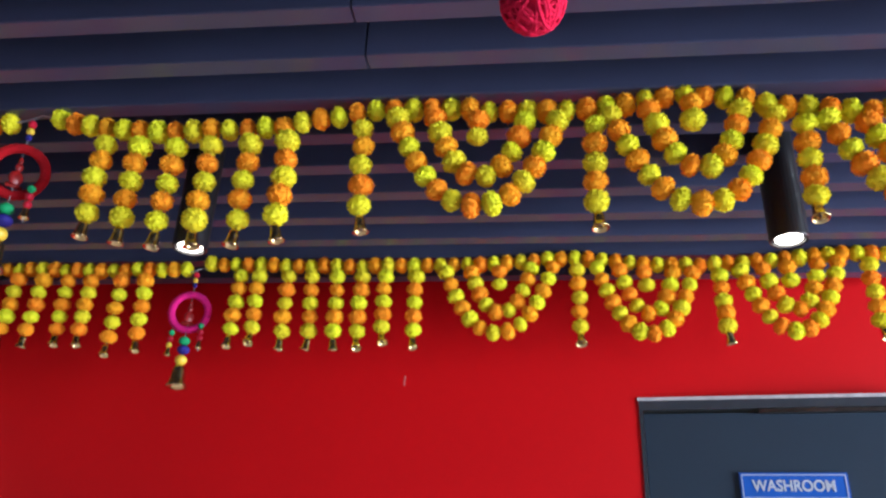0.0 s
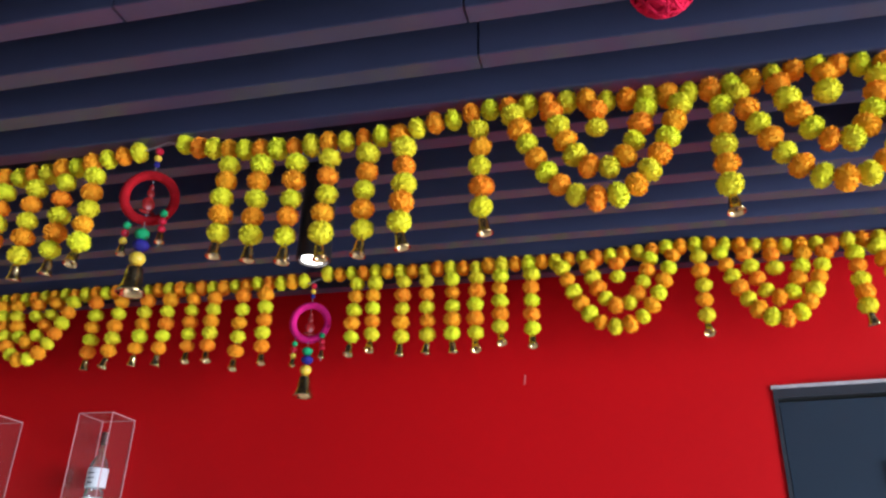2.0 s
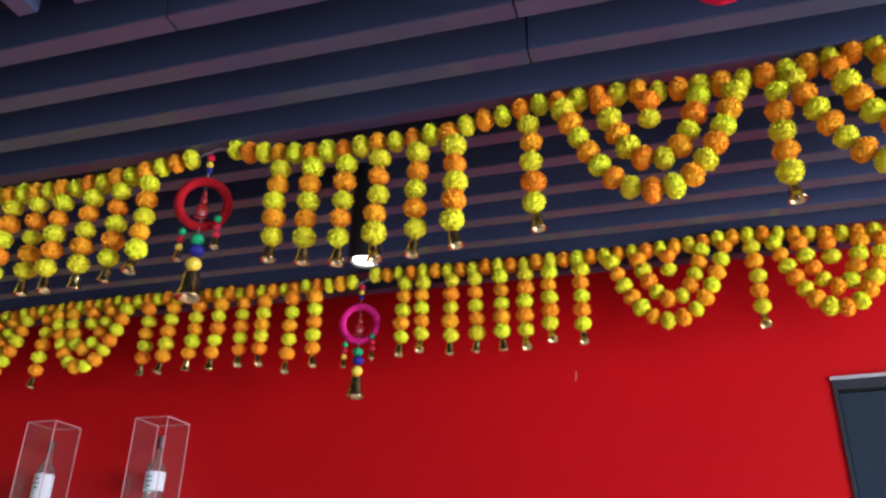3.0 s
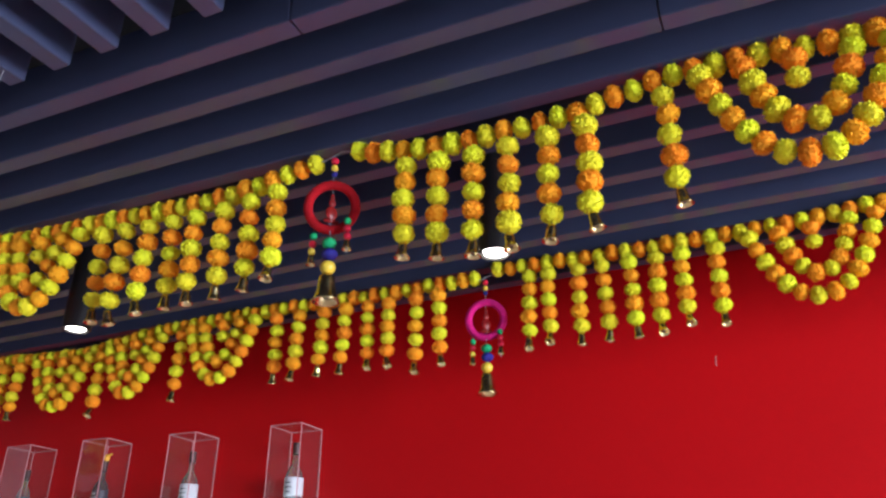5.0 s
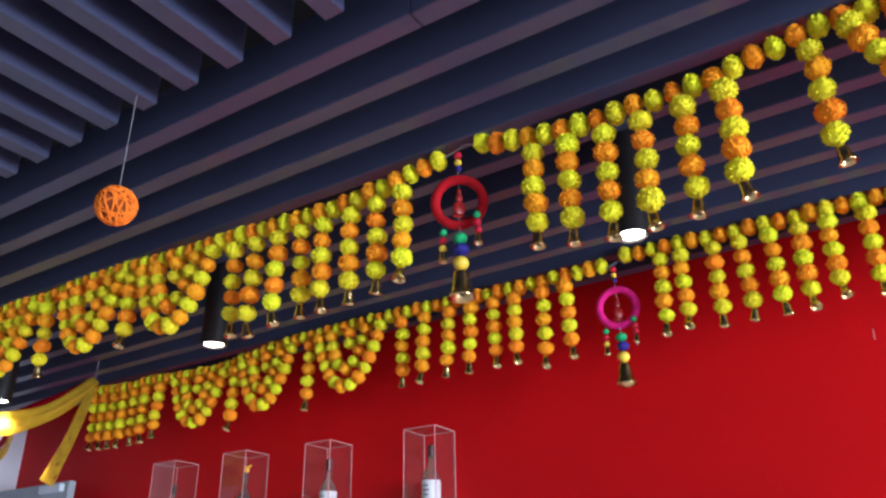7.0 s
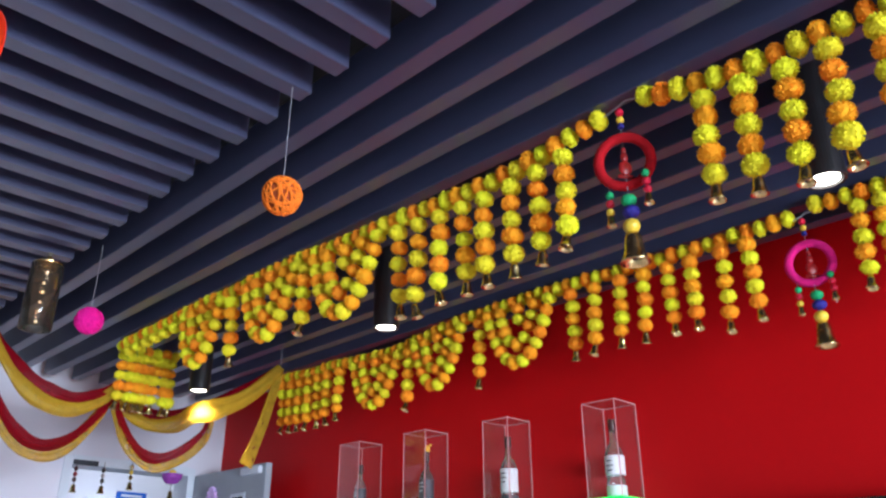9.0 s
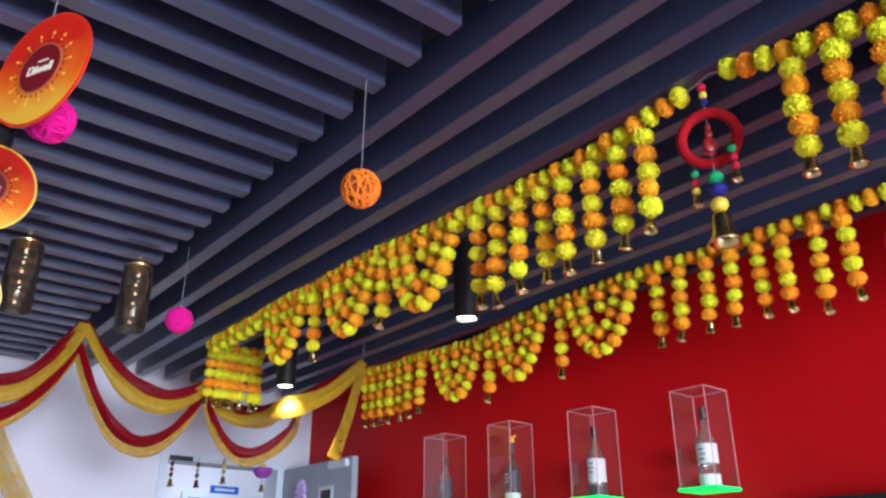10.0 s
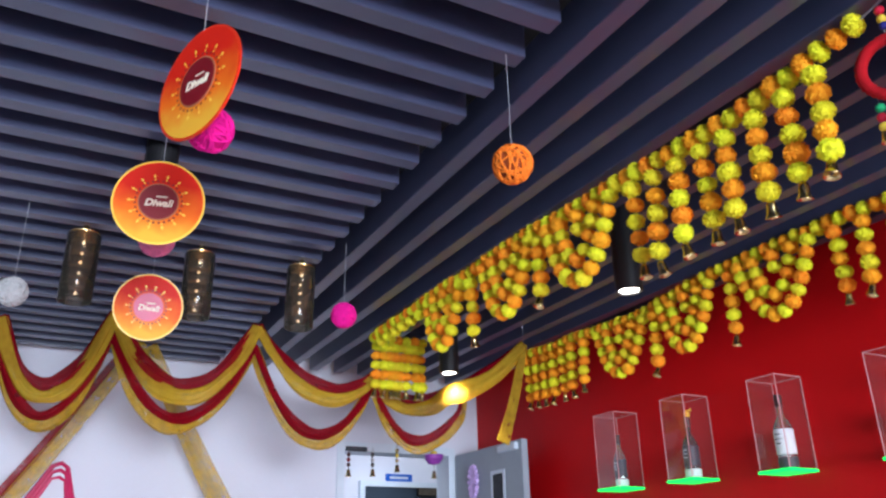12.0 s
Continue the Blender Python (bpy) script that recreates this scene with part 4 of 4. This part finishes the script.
rope("yellow_cloth", last, at_d([(-3.91, 1.425, 2.31), (-3.90, 1.50, 2.15), (-3.88, 1.58, 2.06), (-3.86, 1.66, 2.035), (-3.82, 1.75, 2.075), (-3.75, 1.82, 2.165), (-3.65, 1.80, 2.24)]), 0.022, GOLD_CLOTH, 54, flat=0.45)


def tail(a, b, width, seed, label, red=True, turn=1):
    root = thing("cloth_tail", a, label, "cloth band", "cloth tails")
    d = Vector(b) - Vector(a)
    q = random.Random(seed)
    for name, shift, wid, material in ((("red_cloth", -0.045 * turn, 0.045, RED_CLOTH),) if red else ()) + (("yellow_cloth", 0.0, width, GOLD_CLOTH),):
        bm = bmesh.new()
        across = d.cross(Vector((1, 0, 0))).normalized()
        grid = []
        for i in range(31):
            t = i / 30
            row = []
            for k in range(9):
                f = k / 8 - 0.5
                fold = 0.012 * math.sin(7 * f * math.pi + 2 * t + seed)
                row.append(bm.verts.new(d * t + across * (f * wid * (0.7 + 0.5 * t) + shift) + Vector((fold + (0.006 if name == "red_cloth" else 0), 0, -0.03 * math.sin(math.pi * t)))))
            grid.append(row)
        for i in range(30):
            for k in range(8):
                bm.faces.new((grid[i][k], grid[i + 1][k], grid[i + 1][k + 1], grid[i][k + 1]))
        part(name, bm, material, root, smooth=True)
    return root


tail((-4.53, 0.385, 2.602), (-4.70, -0.287, 1.55), 0.085, 5, "golden and red cloth band slanting down across the white wall", True, -1)
tail((-4.60, 0.43, 2.602), (-4.80, 1.065, 1.60), 0.115, 7, "golden cloth band slanting down across the white wall", False)
part_tie = tagged(part("hanging_thread", tube([(0, 0, 0), (0, 0, 0.11)], 0.0015, 5), CLEAR_THREAD, None), "pale thread that holds the swag's corner", "thread")
part_tie.location = PIN_E
tail((-3.45, 2.025, 2.49), (-3.40, 1.85, 2.01), 0.06, 9, "golden cloth end hanging by the red wall", False)

# ---- open door, corridor door, small hangings ----
frame_w = thing("doorway_frame", (END_X, (ODL + ODR) / 2, 0), "pale grey metal door frame in the white wall", "door frame", kind="structure")
half = (ODR - ODL) / 2
bm = box(-0.16, 0.012, -half - 0.01, -half + 0.035, 0, ODT)
add_box(bm, -0.16, 0.012, half - 0.035, half + 0.01, 0, ODT)
add_box(bm, -0.16, 0.012, -half + 0.035, half - 0.035, ODT - 0.045, ODT + 0.008)
PALE_GREY = mat("pale_grey_metal", (0.58, 0.64, 0.72), 0.4, vary=0.06, bump=0.02)
LEAF_GREY = mat("grey_door_paint", (0.30, 0.34, 0.39), 0.45, vary=0.08, bump=0.03)
part("frame", bm, PALE_GREY, frame_w)
leaf = thing("open_door", (END_X + 0.02, 2.428, -0.024), "grey door standing open with a narrow glass slit", "door")
part("leaf", box(0.0, 0.79, -0.02, 0.02, 0.01, 2.185, 0.003), LEAF_GREY, leaf)
part("glass_slit", box(0.465, 0.58, -0.023, -0.0205, 1.45, 2.02), SCREEN_BLACK, leaf, "dark narrow glass slit")
bm = box(0.445, 0.465, -0.025, -0.0205, 1.43, 2.04)
add_box(bm, 0.58, 0.60, -0.025, -0.0205, 1.43, 2.04)
add_box(bm, 0.465, 0.58, -0.025, -0.0205, 2.02, 2.04)
part("slit_frame", bm, PALE_GREY, leaf)
part("closer", box(0.57, 0.76, -0.05, -0.0205, 2.13, 2.17, 0.004), PALE_GREY, leaf, "pale door closer")
paper = thing("paper_flower", (END_X + 0.275, 2.403, 1.975), "lilac paper flower ornament on the grey door", "paper ornament")
bm = bmesh.new()
for k in range(16):
    a = 2 * math.pi * k / 16
    add_tube(bm, [(0, 0, 0), (0.055 * math.cos(a), -0.012, 0.10 * math.sin(a))], 0.013, 6)
part("petals", bm, LILAC, paper)

far_door = thing("corridor_door", (-6.2, 2.661, -0.013), "grey flat door in the corridor", "door", kind="structure")
part("leaf", box(0.002, 0.04, -0.36, 0.36, 0.01, 2.10, 0.003), GREY_DOOR, far_door)
bm = box(0.001, 0.05, -0.40, -0.36, 0, 2.14)
add_box(bm, 0.001, 0.05, 0.36, 0.40, 0, 2.14)
add_box(bm, 0.001, 0.05, -0.36, 0.36, 2.10, 2.14)
part("frame", bm, PALE_GREY, far_door)
part("closer", box(0.042, 0.08, 0.08, 0.28, 2.04, 2.09, 0.004), DARK_METAL, far_door)
far_sign = thing("corridor_sign", (-6.196, 2.603, 2.161), "small blue sign with white print above the corridor door", "sign")
part("plate", box(0, 0.006, -0.115, 0.115, -0.028, 0.028), SIGN_BLUE, far_sign)
part("print", box(0.006, 0.0075, -0.08, 0.08, -0.009, 0.009), SIGN_WHITE, far_sign, "unreadable white print as a bar")
plate = thing("door_plate", (END_X + 0.014, 1.728, 2.172), "dark narrow plate on the door frame", "plate")
part("plate", box(0, 0.008, -0.07, 0.07, -0.014, 0.014), FRAME_DARK, plate)
for hy, hz, lab, mats in ((1.674, 2.150, "small red hanging with a bell over the doorway", (CAP_DARK, DISC_MAROON)), (1.83, 2.155, "small grey bead hanging over the doorway", (DARK_METAL, EDGE_PALE)), (1.993, 2.188, "small golden hanging over the doorway", (BRASS, YELLOW_BEAD)), (2.25, 2.158, "purple paper half-disc hanging with a bell", (PURPLE, BRASS))):
    root = thing("door_hanging", (END_X + 0.03, hy, hz), lab, "door hanging", "door hangings")
    part("thread", tube([(0, 0, 0.03), (0, 0, -0.12)], 0.0015, 5), DARK_METAL, root)
    if "purple" in lab:
        part("half_disc", lathe([(0.0, -0.062), (0.035, -0.054), (0.058, -0.025), (0.062, 0.0), (0.0, 0.0)], sides=20), mats[0], root, "purple half-disc")
        part("bow", ball(0.022, (0, 0, 0.012), 2, 0.7), YELLOW_BEAD, root, "yellow bow")
    else:
        for k in range(3):
            part("bead", ball(0.012, (0, 0, -0.015 - 0.03 * k), 2, 1.2), mats[k % 2], root)
    put_bell(root, Matrix.Translation((0, 0, -0.10)) @ Matrix.Scale(0.9, 4))

# ---- painted motif on the white wall ----
motif = thing("wall_motif", (END_X, 0.095, 1.822), "magenta striped arrow-shaped motif on the white wall", "wall motif")


def stripe(points, r):
    part("stripe", tube([(0.003, y, z) for y, z in points], r, 6), DECAL_PINK, motif)


for k, gap in enumerate((0.0, 0.035, 0.07)):
    stripe([(-0.30 + gap, -0.30), (-0.02, 0.185 - gap * 0.9), (0.02, 0.20 - gap), (0.05, 0.18 - gap), (0.19 - gap, -0.30)], 0.0125 - 0.0015 * k)
for k in range(2):
    stripe([(-0.10 + 0.05 * k, -0.20), (0.0 + 0.05 * k, -0.02)], 0.008)
words = thing("wall_lettering", (END_X, 0.555, 1.848), "magenta lettering low on the white wall", "lettering")
bm = bmesh.new()
for k in range(5):
    add_box(bm, 0, 0.004, -0.11 + 0.06 * k, -0.07 + 0.06 * k, -0.05, 0.005)
part("print", bm, DECAL_PINK, words, "unreadable letters as plain bars")
